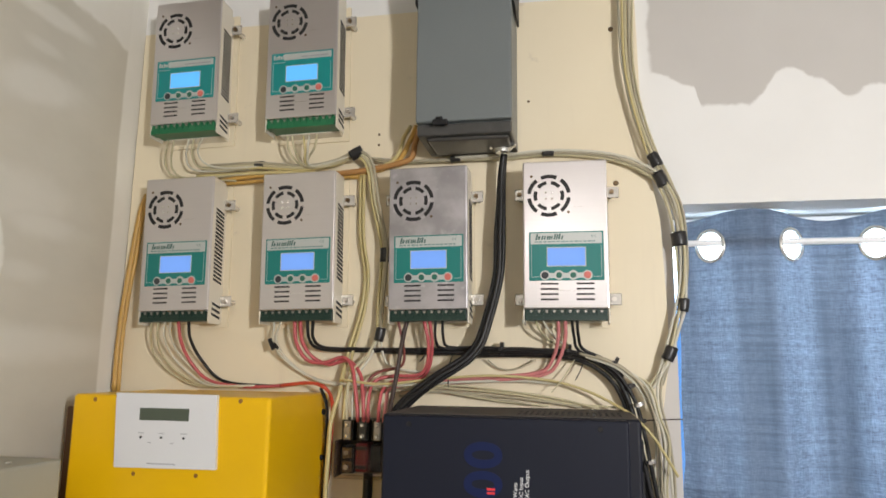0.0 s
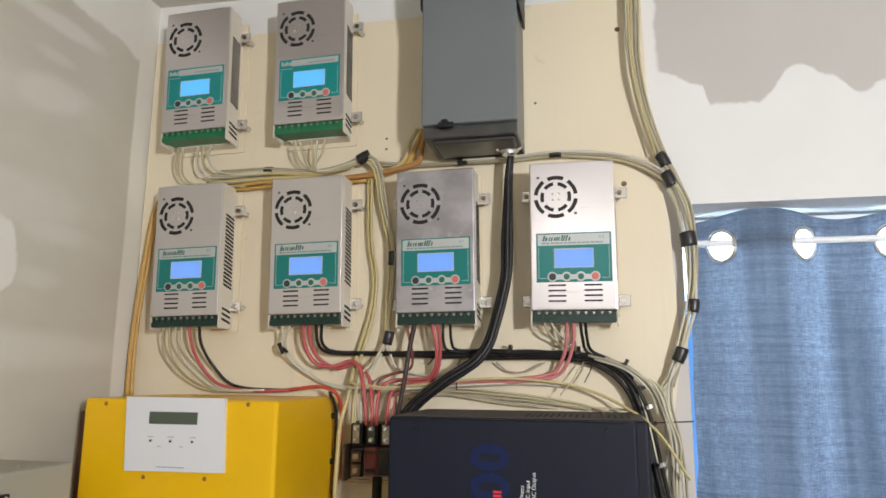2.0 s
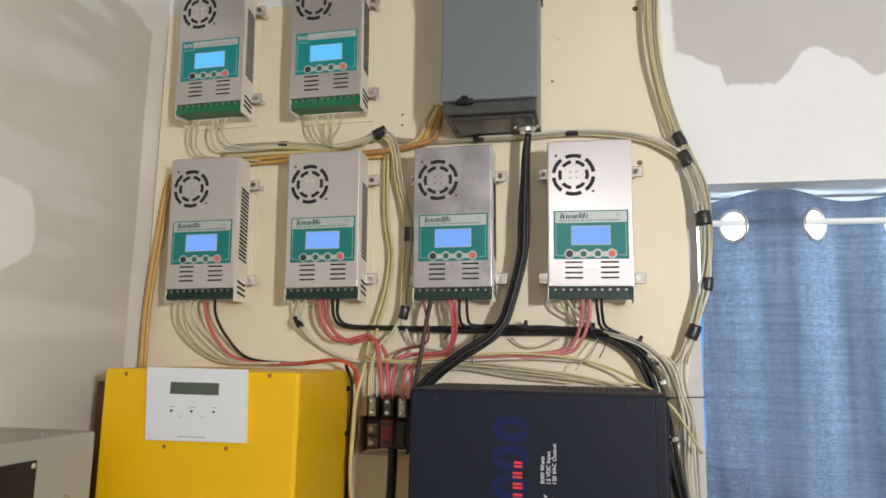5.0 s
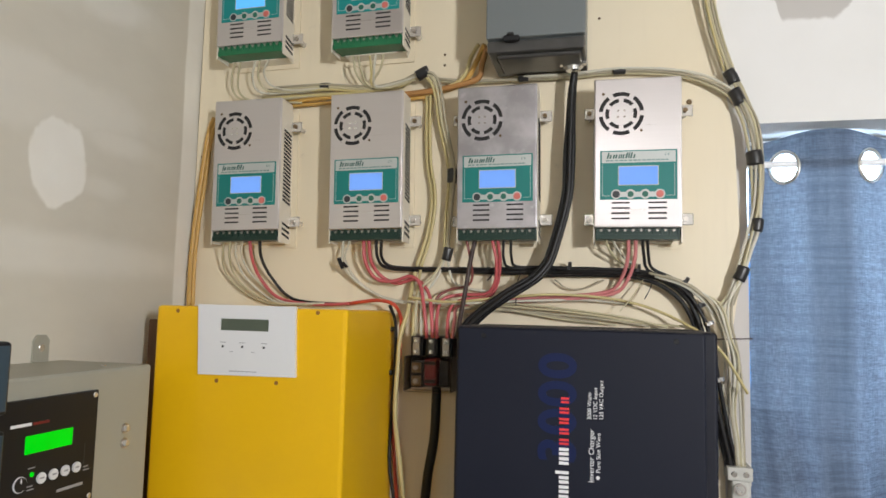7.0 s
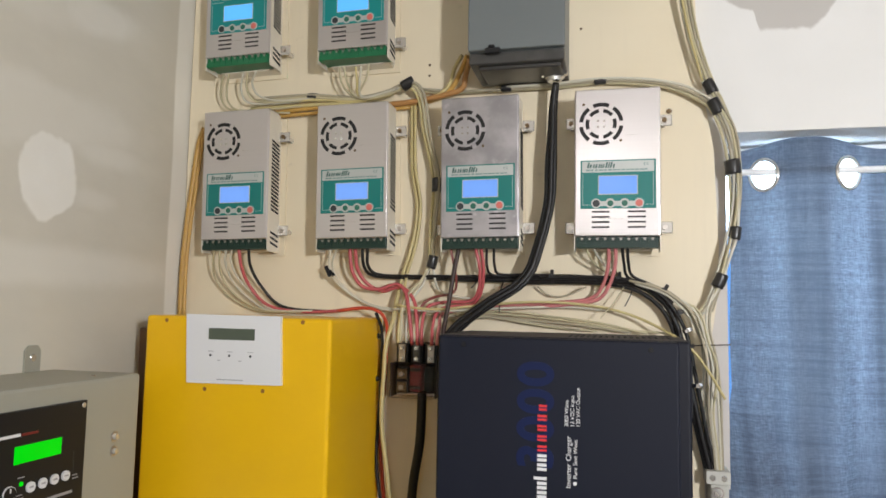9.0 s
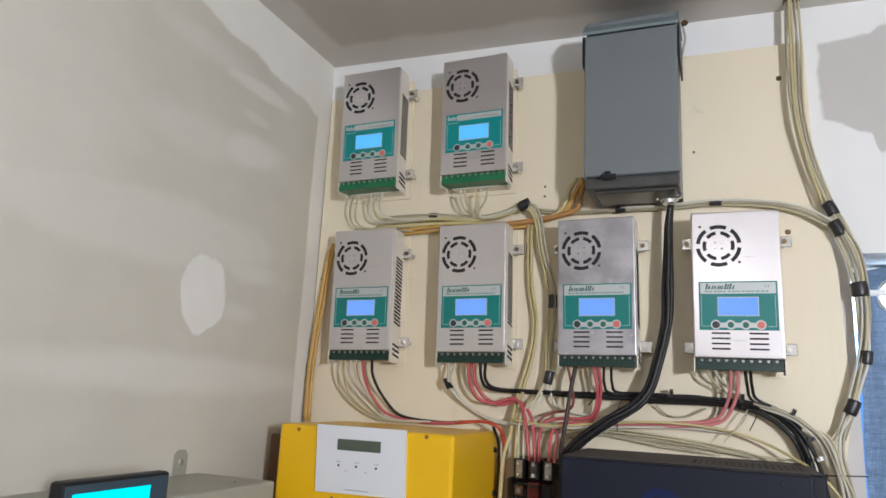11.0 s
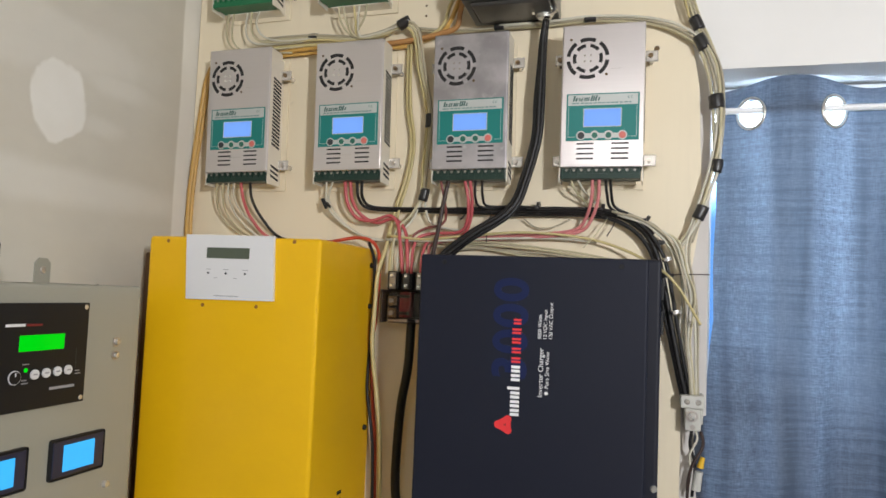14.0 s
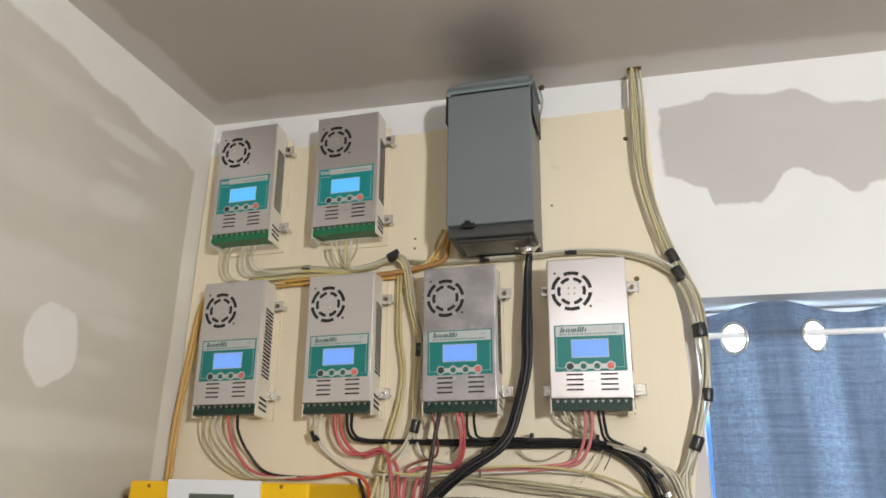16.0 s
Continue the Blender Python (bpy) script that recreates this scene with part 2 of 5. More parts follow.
def fabric(name, colour):
    """Loosely woven slubby cloth that lets some daylight through."""
    n = Nodes(name)
    warp, weft = n.noise(1, 2, 0.5, (520, 1, 60)), n.noise(1, 2, 0.5, (90, 1, 420))
    weave = n.math("ADD", n.math("MULTIPLY", warp, 0.42), n.math("MULTIPLY", weft, 0.58))
    # upright streaks paint the shade of folds; the fine level ones are slub threads
    slub_and_fold_shade = n.math("ADD", n.math("MULTIPLY", n.noise(1, 4, 0.6, (24, 1, 1.6)), 0.55), n.math("MULTIPLY", n.noise(1, 3, 0.6, (5, 1, 150)), 0.45))
    tone = n.mix(n.ramp(weave, 0.28, 0.72), tuple(c * 0.80 for c in colour), tuple(min(1, c * 1.35) for c in colour))
    tone = n.mix(n.ramp(slub_and_fold_shade, 0.40, 0.62), tone, tuple(c * 0.56 for c in colour))
    n.bump(weave, 0.4, 0.0007)
    n.done(tone, 0.9, 0.0, Specular_IOR_Level=0.15)
    # gathered cloth is denser in upright bands and lets less light through there
    dense = n.ramp(n.noise(1, 3, 0.5, (16, 1, 0.7)), 0.38, 0.66)
    veil = n.add("ShaderNodeBsdfTranslucent")
    open_weave = n.mix(n.ramp(weave, 0.30, 0.70), tuple(c * 0.7 for c in colour), tuple(min(1, c * 2.2 + 0.02) for c in colour))
    n.put(n.mix(dense, tuple(c * 0.62 for c in colour), open_weave), veil.inputs[0])
    both = n.add("ShaderNodeMixShader")
    both.inputs[0].default_value = 0.33
    n.tree.links.new(n.bsdf.outputs[0], both.inputs[1])
    n.tree.links.new(veil.outputs[0], both.inputs[2])
    n.tree.links.new(both.outputs[0], n.out.inputs[0])
    return n.mat


def glass(name, tint=(1, 1, 1), rough=0.02, bend=1.45):
    n = Nodes(name)
    return n.done(tint, rough, 0.0, Transmission_Weight=1.0, IOR=bend)


WEST, NORTH, CEILING, BOARD = plaster_west(), plaster_north(), plaster_ceiling(), board_paint()
FLOOR = paint("floor_concrete", (0.30, 0.28, 0.26), 0.7)
BACK_PAINT = paint("back_wall_paint", (0.62, 0.59, 0.53), 0.7)
ALUMINIUM = brushed("brushed_aluminium", (0.71, 0.675, 0.670), 0.31)
ALUMINIUM_DIM = smudged("dim_reflection_aluminium", (0.50, 0.48, 0.495), 0.36)
SIDE_METAL = paint("galvanised_side", (0.80, 0.745, 0.63), 0.40, 0.05, 0.12, 20)
EAR = paint("bright_zinc_ear", (0.70, 0.67, 0.62), 0.24, 0.6, 0.3, 90)
ZINC = paint("zinc_steel", (0.72, 0.71, 0.68), 0.28, 0.9, 0.15, 60)
BOX_UNDER = paint("enclosure_underside", (0.075, 0.073, 0.068), 0.32, 0.1, 0.5, 40)
TRAY = paint("pressed_underside", (0.070, 0.067, 0.062), 0.3, 0.1, 0.6, 30)
STEEL_DARK = paint("tarnished_steel", (0.46, 0.42, 0.38), 0.38, 0.9, 0.3, 60)
GAP = paint("slot_shadow", (0.018, 0.017, 0.017), 0.8)
TEAL = paint("teal_label", (0.004, 0.185, 0.165), 0.36, 0.0, 0.06)
TEAL_NEW = paint("teal_label_upper", (0.004, 0.24, 0.235), 0.36, 0.0, 0.06)
SILVER_PRINT = paint("silver_label", (0.50, 0.53, 0.51), 0.4, 0.3, 0.06)
LABEL_DARK = paint("label_ink", (0.02, 0.09, 0.075), 0.5)
LABEL_INK = paint("label_fine_ink", (0.17, 0.27, 0.25), 0.5)
LABEL_PALE = paint("label_pale_ink", (0.36, 0.46, 0.45), 0.5)
LCD_BLUE = screen("lcd_blue", (0.22, 0.44, 1.0), 0.98)
LCD_CYAN = screen("lcd_sky_blue", (0.13, 0.52, 1.0), 1.12)
TERMINAL = paint("green_terminal", (0.006, 0.030, 0.020), 0.4)
TERMINAL_UP = paint("green_terminal_upper", (0.014, 0.155, 0.062), 0.4)
BUTTON_DARK = paint("button_dark", (0.03, 0.035, 0.04), 0.4)
BUTTON_GREEN = paint("button_green", (0.02, 0.13, 0.09), 0.4)
BUTTON_RED = paint("button_red", (0.62, 0.16, 0.13), 0.4)
GREY_BOX = paint("grey_enamel", (0.158, 0.176, 0.178), 0.42, 0.0, 0.08, 10)
GREY_HOOD = paint("grey_hood_enamel", (0.19, 0.235, 0.235), 0.42, 0.0, 0.08, 10)
YELLOW = paint("yellow_enamel", (0.84, 0.488, 0.003), 0.36, 0.0, 0.06, 9, 320, 0.1, Coat_Weight=0.12, Coat_Roughness=0.22, Specular_IOR_Level=0.3)
PANEL_WHITE = paint("white_plastic", (0.74, 0.74, 0.75), 0.45, 0.0, 0.05)
LCD_OFF = paint("unlit_lcd", (0.085, 0.105, 0.075), 0.22, 0.0, 0.1)
INK_GREY = paint("grey_ink", (0.34, 0.34, 0.36), 0.5)
NAVY = paint("navy_powder_coat", (0.0098, 0.0118, 0.0225), 0.55, 0.0, 0.12, 12, 600, 0.3, Specular_IOR_Level=0.22)
NAVY_SIDE = paint("navy_powder_side", (0.010, 0.011, 0.019), 0.55, 0.0, 0.12, 12, 600, 0.3, Specular_IOR_Level=0.25)
BLUE_PRINT = paint("blue_print", (0.008, 0.015, 0.066), 0.5, Specular_IOR_Level=0.2)
WHITE_PRINT = paint("white_print", (0.82, 0.82, 0.83), 0.45, 0.0, 0.04)
RED_PRINT = paint("red_print", (0.72, 0.035, 0.04), 0.45, 0.0, 0.05)
WINE_PRINT = paint("dark_red_print", (0.25, 0.02, 0.02), 0.45)
BLACK_PLASTIC = paint("black_plastic", (0.014, 0.014, 0.015), 0.45, Specular_IOR_Level=0.28)
TAPE = paint("black_tape", (0.022, 0.021, 0.021), 0.34, 0.0, 0.25, 120)
FUSE_RED = paint("fuse_red", (0.20, 0.018, 0.02), 0.35)
FUSE_AMBER = paint("fuse_base", (0.035, 0.022, 0.016), 0.4, 0.0, 0.3, 40)
CLEAR = glass("clear_cover", (0.86, 0.80, 0.76), 0.03, 1.2)
PANE = glass("window_glass")
CABINET = paint("cabinet_grey", (0.355, 0.348, 0.285), 0.42, 0.0, 0.07, 6)
GREEN_LCD = screen("green_display", (0.0, 0.82, 0.0), 0.9)
CYAN_DIM = screen("cyan_display_segment", (0.0, 0.70, 0.80), 1.0)
GLINT = paint("bright_clip_steel", (0.80, 0.79, 0.77), 0.16, 0.9, 0.2, 90)
DULL_BOLT = paint("dull_bolt", (0.42, 0.41, 0.37), 0.35, 0.3, 0.3, 80)
RUSTY = paint("rusty_screw", (0.34, 0.15, 0.04), 0.5, 0.3, 0.3, 80)
CYAN_LCD = screen("cyan_display", (0.0, 0.95, 1.0), 1.15)
SMALL_LCD = screen("blue_display", (0.06, 0.50, 1.0), 1.1)
# dark bezel tinted navy: the blue glow of the small screens as colour
BEZEL_GLOW = paint("blue_lit_bezel", (0.022, 0.026, 0.060), 0.35)
BEZEL = paint("slate_bezel", (0.045, 0.07, 0.09), 0.35)
WOOD = paint("brown_wood", (0.13, 0.062, 0.026), 0.6, 0.0, 0.3, 30)
CURTAIN = fabric("blue_curtain", (0.122, 0.146, 0.188))
HEADING = fabric("blue_heading", (0.122, 0.146, 0.188))
ROD = paint("white_rod", (0.86, 0.87, 0.88), 0.35, 0.0, 0.03)
FRAME_WHITE = paint("white_vinyl", (0.78, 0.80, 0.82), 0.4, 0.0, 0.04)
OUTSIDE = outdoors()
# navy top in a paler brown: light from above put into the colour
LIT_TOP = paint("lit_navy_top", (0.085, 0.072, 0.064), 0.75, 0.0, 0.35, 30)
BRASS = paint("dark_screw", (0.16, 0.11, 0.06), 0.4, 0.8)
PORCELAIN = paint("white_connector", (0.54, 0.53, 0.48), 0.4, 0.0, 0.08)
YELLOW_NUT = paint("yellow_cap", (0.75, 0.45, 0.02), 0.45)


def cable(name, colour):
    return paint(name, colour, 0.42, 0.0, 0.16, 50, 240, 0.15, Specular_IOR_Level=0.5 if max(colour) > 0.1 else 0.3)


WIRE_CREAM, WIRE_WHITE, WIRE_GREY = cable("cream_pvc", (0.53, 0.475, 0.30)), cable("white_pvc", (0.62, 0.59, 0.48)), cable("grey_pvc", (0.40, 0.355, 0.25))
WIRE_RED, WIRE_PINK, WIRE_DARKRED = cable("red_pvc", (0.50, 0.10, 0.105)), cable("faded_red_pvc", (0.62, 0.22, 0.215)), cable("dark_red_pvc", (0.22, 0.06, 0.05))
WIRE_BLACK, WIRE_BROWN = cable("black_pvc", (0.016, 0.015, 0.015)), cable("brown_pvc", (0.05, 0.032, 0.027))
WIRE_ORANGE, WIRE_ORANGE2 = cable("orange_pvc", (0.58, 0.075, 0.035)), cable("orange_sheath", (0.43, 0.215, 0.07))
WIRE_YELLOW, WIRE_OCHRE = cable("yellow_pvc", (0.57, 0.475, 0.22)), cable("ochre_sheath", (0.58, 0.345, 0.085))


# ---- mesh helpers ----
def finish(name, bm, material, parent=None, smooth=False):
    mesh = bpy.data.meshes.new(name)
    if smooth:
        for f in bm.faces:
            f.smooth = True
    bm.to_mesh(mesh)
    bm.free()
    mesh.materials.append(material)
    ob = new(name, mesh)
    ob.parent = parent
    return ob


def part(name, bm, material, parent, label="", smooth=False):
    ob = finish(name, bm, material, parent, smooth)
    return tagged(ob, label) if label else ob


def thing(name, label, category, place=(0, 0, 0), group="", turn=(0, 0, 0)):
    ob = new(name)
    ob.empty_display_size = 0.02
    ob.matrix_basis = pose(*place, *turn)
    return tagged(ob, label, category, group)


def box_into(bm, lo, hi, bevel=0.0, segments=2):
    made = bmesh.ops.create_cube(bm, size=1.0)
    size, mid = [b - a for a, b in zip(lo, hi)], [(a + b) / 2 for a, b in zip(lo, hi)]
    bmesh.ops.transform(bm, matrix=Matrix.Translation(mid) @ Matrix.Diagonal((*size, 1)), verts=made["verts"])
    if bevel:
        edges = list({e for v in made["verts"] for e in v.link_edges})
        bmesh.ops.bevel(bm, geom=edges, offset=bevel, segments=segments, affect="EDGES", profile=0.5)
    return bm


def box(lo, hi, bevel=0.0, segments=2):
    return box_into(bmesh.new(), lo, hi, bevel, segments)


def disc_into(bm, centre, normal, radius, depth, sides=16, bevel=0.0, top=None):
    """A short round piece from centre outwards along normal."""
    made = bmesh.ops.create_cone(bm, cap_ends=True, segments=sides, radius1=radius, radius2=radius if top is None else top, depth=depth)
    turn = Vector(normal).to_track_quat("Z", "Y").to_matrix().to_4x4()
    bmesh.ops.transform(bm, matrix=Matrix.Translation(Vector(centre) + Vector(normal).normalized() * depth / 2) @ turn, verts=made["verts"])
    return bm


def disc(centre, normal, radius, depth, sides=16, top=None):
    return disc_into(bmesh.new(), centre, normal, radius, depth, sides, 0.0, top)


def screw_head(centre, normal, radius):
    """A domed head with a cross recess drawn as a notch ring."""
    bm = disc(centre, normal, radius, radius * 0.35, 12, radius * 0.75)
    return bm


def prism(outline, y0, y1):
    """An outline of (x, z) given depth from y0 to y1."""
    bm = bmesh.new()
    a = [bm.verts.new((x, y0, z)) for x, z in outline]
    b = [bm.verts.new((x, y1, z)) for x, z in outline]
    bm.faces.new(a), bm.faces.new(b[::-1])
    for i in range(len(a)):
        j = (i + 1) % len(a)
        bm.faces.new((a[j], a[i], b[i], b[j]))
    bmesh.ops.recalc_face_normals(bm, faces=bm.faces)
    return bm


def arc_slot(cx, cz, r0, r1, a0, a1, y0, y1, steps=5):
    ring = [(a0 + (a1 - a0) * i / steps) for i in range(steps + 1)]
    outline = [(cx + r1 * math.cos(a), cz + r1 * math.sin(a)) for a in ring] + [(cx + r0 * math.cos(a), cz + r0 * math.sin(a)) for a in reversed(ring)]
    return prism(outline, y0, y1)


def smooth_line(points, each=6):
    """A curve that glides through the points."""
    p = [Vector(q) for q in points]
    p = [p[0] * 2 - p[1]] + p + [p[-1] * 2 - p[-2]]
    out = []
    for i in range(1, len(p) - 2):
        for s in range(each):
            u = s / each
            out.append(0.5 * (2 * p[i] + (p[i + 1] - p[i - 1]) * u + (2 * p[i - 1] - 5 * p[i] + 4 * p[i + 1] - p[i + 2]) * u * u + (3 * p[i] - p[i - 1] - 3 * p[i + 1] + p[i + 2]) * u ** 3))
    out.append(p[-2])
    return out


def tube(points, radius, sides=8, each=6):
    line = smooth_line(points, each)
    bm, rings = bmesh.new(), []
    side = Vector((0.3, 1, 0.2))
    for i, c in enumerate(line):
        way = (line[min(i + 1, len(line) - 1)] - line[max(i - 1, 0)]).normalized()
        side = (side - way * side.dot(way)).normalized()
        other = way.cross(side)
        rings.append([bm.verts.new(c + radius * (math.cos(2 * math.pi * k / sides) * side + math.sin(2 * math.pi * k / sides) * other)) for k in range(sides)])
    for a, b in zip(rings, rings[1:]):
        for k in range(sides):
            bm.faces.new((a[k], a[(k + 1) % sides], b[(k + 1) % sides], b[k]))
    bm.faces.new(rings[0][::-1]), bm.faces.new(rings[-1])
    bmesh.ops.recalc_face_normals(bm, faces=bm.faces)
    return bm


def wire(name, label, category, material, radius, points):
    return tagged(finish(name, tube(points, radius), material, None, True), label, category)


def bundle(label):
    return thing("cable_bundle", label, "cable bundle")


def strand(parent, material, radius, points):
    return part("strand", tube(points, radius), material, parent, smooth=True)


def tape_wrap(parent, a, b, radius):
    a, b = Vector(a), Vector(b)
    mid = (a + b) / 2
    bulge = Vector((0.0006, -0.0004, 0.0005))
    return part("tape_wrap", tube([a, mid + bulge, b], radius, 12, 3), TAPE, parent, "black tape wrap", True)


def lettering(text, size, m, material, parent, name="lettering", bold=0.0, spread=1.0):
    """Built-in letters as a thin mesh, laid at the pose m."""
    curve = bpy.data.curves.new(name, "FONT")
    curve.body, curve.size, curve.extrude, curve.align_x = text, size, 0.0001, "LEFT"
    curve.offset, curve.space_character = bold, spread
    temp = bpy.data.objects.new(name, curve)
    scene.collection.objects.link(temp)
    mesh = bpy.data.meshes.new_from_object(temp.evaluated_get(bpy.context.evaluated_depsgraph_get()))
    bpy.data.objects.remove(temp)
    mesh.transform(m)
    mesh.materials.append(material)
    ob = new(name, mesh)
    ob.parent = parent
    return ob


# ---- the room ----
def structure(name, bm, material, label):
    return tagged(finish(name, bm, material), label, kind="structure")


structure("floor", box((-0.95, -2.3, -0.1), (1.75, 0.18, 0.0)), FLOOR, "plain concrete floor below the view")
# the ceiling drops a little towards the east
bm = box((-0.95, -2.3, 2.403), (1.75, 0.18, 2.5))
for v in bm.verts:
    v.co.z -= 0.0185 * (v.co.x + 0.81)
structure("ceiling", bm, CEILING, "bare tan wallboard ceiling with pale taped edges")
structure("wall_west", box((-0.95, -2.3, 0.0), (-0.81, 0.18, 2.46)), WEST, "bare wallboard wall with patches of joint compound")
structure("wall_east", box((1.6, -2.3, 0.0), (1.75, 0.18, 2.46)), BACK_PAINT, "plain painted wall")


def wall_with_opening(name, y0, y1, x0, x1, z1, hole, material, label):
    a, b, c, d = hole
    bm = bmesh.new()
    box_into(bm, (x0, y0, 0), (a, y1, z1))
    box_into(bm, (b, y0, 0), (x1, y1, z1))
    box_into(bm, (a, y0, 0), (b, y1, c))
    box_into(bm, (a, y0, d), (b, y1, z1))
    return structure(name, bm, material, label)


wall_with_opening("wall_north", 0.012, 0.17, -0.81, 1.6, 2.46, (0.210, 1.3, 0.9, 1.928), NORTH, "wallboard wall smeared white with grey bare patches")
wall_with_opening("wall_south", -2.3, -2.1, -0.81, 1.6, 2.46, (0.62, 1.38, 1.40, 2.18), BACK_PAINT, "unseen plain painted wall with an opening added for the key light")


def window(name, x0, x1, z0, z1, y, label):
    bm = bmesh.new()
    w = 0.045
    box_into(bm, (x0, y, z0), (x0 + 0.008, y + 0.05, z1), 0.002)
    box_into(bm, (x1 - w, y, z0), (x1, y + 0.05, z1), 0.004)
    box_into(bm, (x0 + 0.008, y, z0), (x1 - w, y + 0.05, z0 + w), 0.004)
    box_into(bm, (x0 + 0.008, y, z1 - 0.012), (x1 - w, y + 0.05, z1), 0.003)
    top = tagged(finish(name, bm, FRAME_WHITE), label, kind="structure")
    pane = part("pane", box((x0 + 0.008, y + 0.02, z0 + w), (x1 - w, y + 0.024, z1 - 0.012)), PANE, top)
    pane.visible_shadow = False
    return top


window("window_1", 0.214, 1.296, 0.904, 1.924, 0.118, "white vinyl window behind the blue curtain")
window("window_2", 0.624, 1.376, 1.404, 2.176, -2.22, "unseen white vinyl window added round the key light")
structure("backdrop", box((-0.6, 0.75, 0.2), (2.4, 0.76, 2.9)), OUTSIDE, "bright hazy daylight outside the window")

# cream board that carries the equipment
board = thing("mounting_board", "cream painted plywood board screwed to the wall", "board")
bm = prism([(-0.802, 0.55), (0.168, 0.55), (0.170, 1.50), (0.194, 1.66), (0.196, 1.74), (0.190, 1.90), (0.166, 2.05), (0.161, 2.313), (-0.802, 2.313)], 0.0, 0.0118)
part("panel", bm, BOARD, board)
for x, z in ((0.12, 1.966), (0.119, 2.248), (-0.027, 2.122), (-0.302, 2.075), (-0.302, 2.055), (-0.79, 1.9)):
    part("board_screw", screw_head((x, -0.0002, z), (0, -1, 0), 0.0048 if x > 0.1 else 0.0024), BRASS, board, "dark screw head")


# ---- charge controllers ----
def charge_controller(upper, cover=None):
    """A boxed controller hung on the board; its origin is the lower left corner at the board."""
    label = "brushed aluminium solar charge controller with teal label, lit display"
    root = thing("charge_controller", label, "charge controller", group="charge controllers on the board")
    w, h, d, foot = 0.134, 0.264, 0.075, 0.0222
    # folded front and top in aluminium, sides and back in galvanised sheet
    part("front_cover", box((0, -d, foot), (w, -0.033, h), 0.0024, 3), cover or ALUMINIUM, root, "brushed aluminium front cover")
    bm = bmesh.new()
    box_into(bm, (w - 0.0012, -d + 0.004, 0.0), (w + 0.0006, -0.031, h - 0.003))
    box_into(bm, (-0.0006, -d + 0.004, 0.0), (0.0012, -0.031, h - 0.003))
    box_into(bm, (0.010, -0.034, 0.004), (w - 0.010, -0.004, h - 0.006), 0.001, 1)
    part("back_sheet", box((-0.001, -0.005, -0.004), (w + 0.001, -0.0005, h - 0.001)), BOARD, root, "cream back sheet")
    part("chassis", bm, SIDE_METAL, root, "galvanised steel side and back sheet")
    # the terminal strip in the open foot
    green = TERMINAL_UP if upper else TERMINAL
    bm = box((0.003, -d + 0.004, 0.006), (w - 0.003, -0.03, foot - 0.0005), 0.001)
    strip = part("terminal_block", bm, green, root, "green screw terminal strip")
    part("ledge", box((0.003, -d + 0.0015, 0.004), (w - 0.003, -d + 0.02, 0.0125), 0.0006), green, strip)
    for i in range(10):
        x = 0.012 + i * 0.0122
        part("terminal_screw", screw_head((x, -d + 0.0042, 0.019), (0, -1, 0), 0.0027), STEEL_DARK, strip)
        part("divider", box((x + 0.0056, -d + 0.001, 0.005), (x + 0.0066, -d + 0.006, 0.0255)), green, strip)
    # fan grille: two rings of slots
    y0, y1 = -d - 0.0004, -d + 0.004
    cx, cz = 0.042, 0.206
    for k in range(6):
        a = 2 * math.pi * (k + 0.5) / 6
        part("fan_slot", arc_slot(cx, cz, 0.0290, 0.0352, a - 0.40, a + 0.40, y0, y1, 7), GAP, root)
        a = 2 * math.pi * k / 6
        part("fan_slot", arc_slot(cx, cz, 0.0190, 0.0248, a - 0.36, a + 0.36, y0, y1), GAP, root)
    for dx, dz in ((-0.005, 0.005), (0.005, 0.005), (-0.005, -0.005), (0.005, -0.005)):
        part("rivet", disc((cx + dx, -d + 0.0002, cz + dz), (0, -1, 0), 0.0018, 0.0007, 8), GLINT, root)
    for x, z in ((0.014, 0.239), (0.073, 0.178)):
        part("fan_screw", screw_head((x, -d + 0.0002, z), (0, -1, 0), 0.0025), BRASS, root)
    # air slots below the label
    for i in range(4):
        for x in (0.027, 0.083):
            part("air_slot", box((x, y0, 0.0352 + i * 0.0083), (x + 0.029, y1, 0.0392 + i * 0.0083), 0.001, 1), GAP, root)
    # slanted slots in both sides
    for xs in (w + 0.0004, -0.0014):
        for i in range(19):
            z = 0.074 + i * 0.0071
            bm = box((xs, -0.0615, z), (xs + 0.001, -0.0335, z + 0.0038))
            for v in bm.verts:
                v.co.z += (v.co.y + 0.048) * -0.22
            part("side_slot", bm, GAP, root)
        for i in range(3):
            z = 0.012 + i * 0.0095
            bm = box((xs, -0.0615, z), (xs + 0.001, -0.0335, z + 0.0040))
            for v in bm.verts:
                v.co.z += (v.co.y + 0.048) * -0.22
            part("side_slot", bm, GAP, root)
    # ears with bolts
    for z in (0.219, 0.041):
        for x0, x1, xb in ((w, w + 0.021, w + 0.009), (-0.017, 0, -0.009)):
            ear = part("mounting_ear", box((x0, -0.0330, z - 0.0095), (x1, -0.0300, z + 0.0095), 0.0012, 1), EAR, root, "zinc mounting ear")
            part("spacer", disc((xb, -0.0302, z), (0, 1, 0), 0.0048, 0.0296, 10), EAR, ear)
            part("bolt", disc((xb, -0.0328, z), (0, -1, 0), 0.0042, 0.0045, 6), BRASS if z > 0.1 else STEEL_DARK, ear)
    # the front label
    plate_colour = TEAL_NEW if upper else TEAL
    plate = part("label_plate", box((0.0095, -d - 0.0008, 0.0685), (0.1270, -d + 0.0004, 0.1475), 0.0004, 1), plate_colour, root, "teal printed label")
    plate.location.z = -0.0014
    f0, f1 = -d - 0.0012, -d - 0.0006
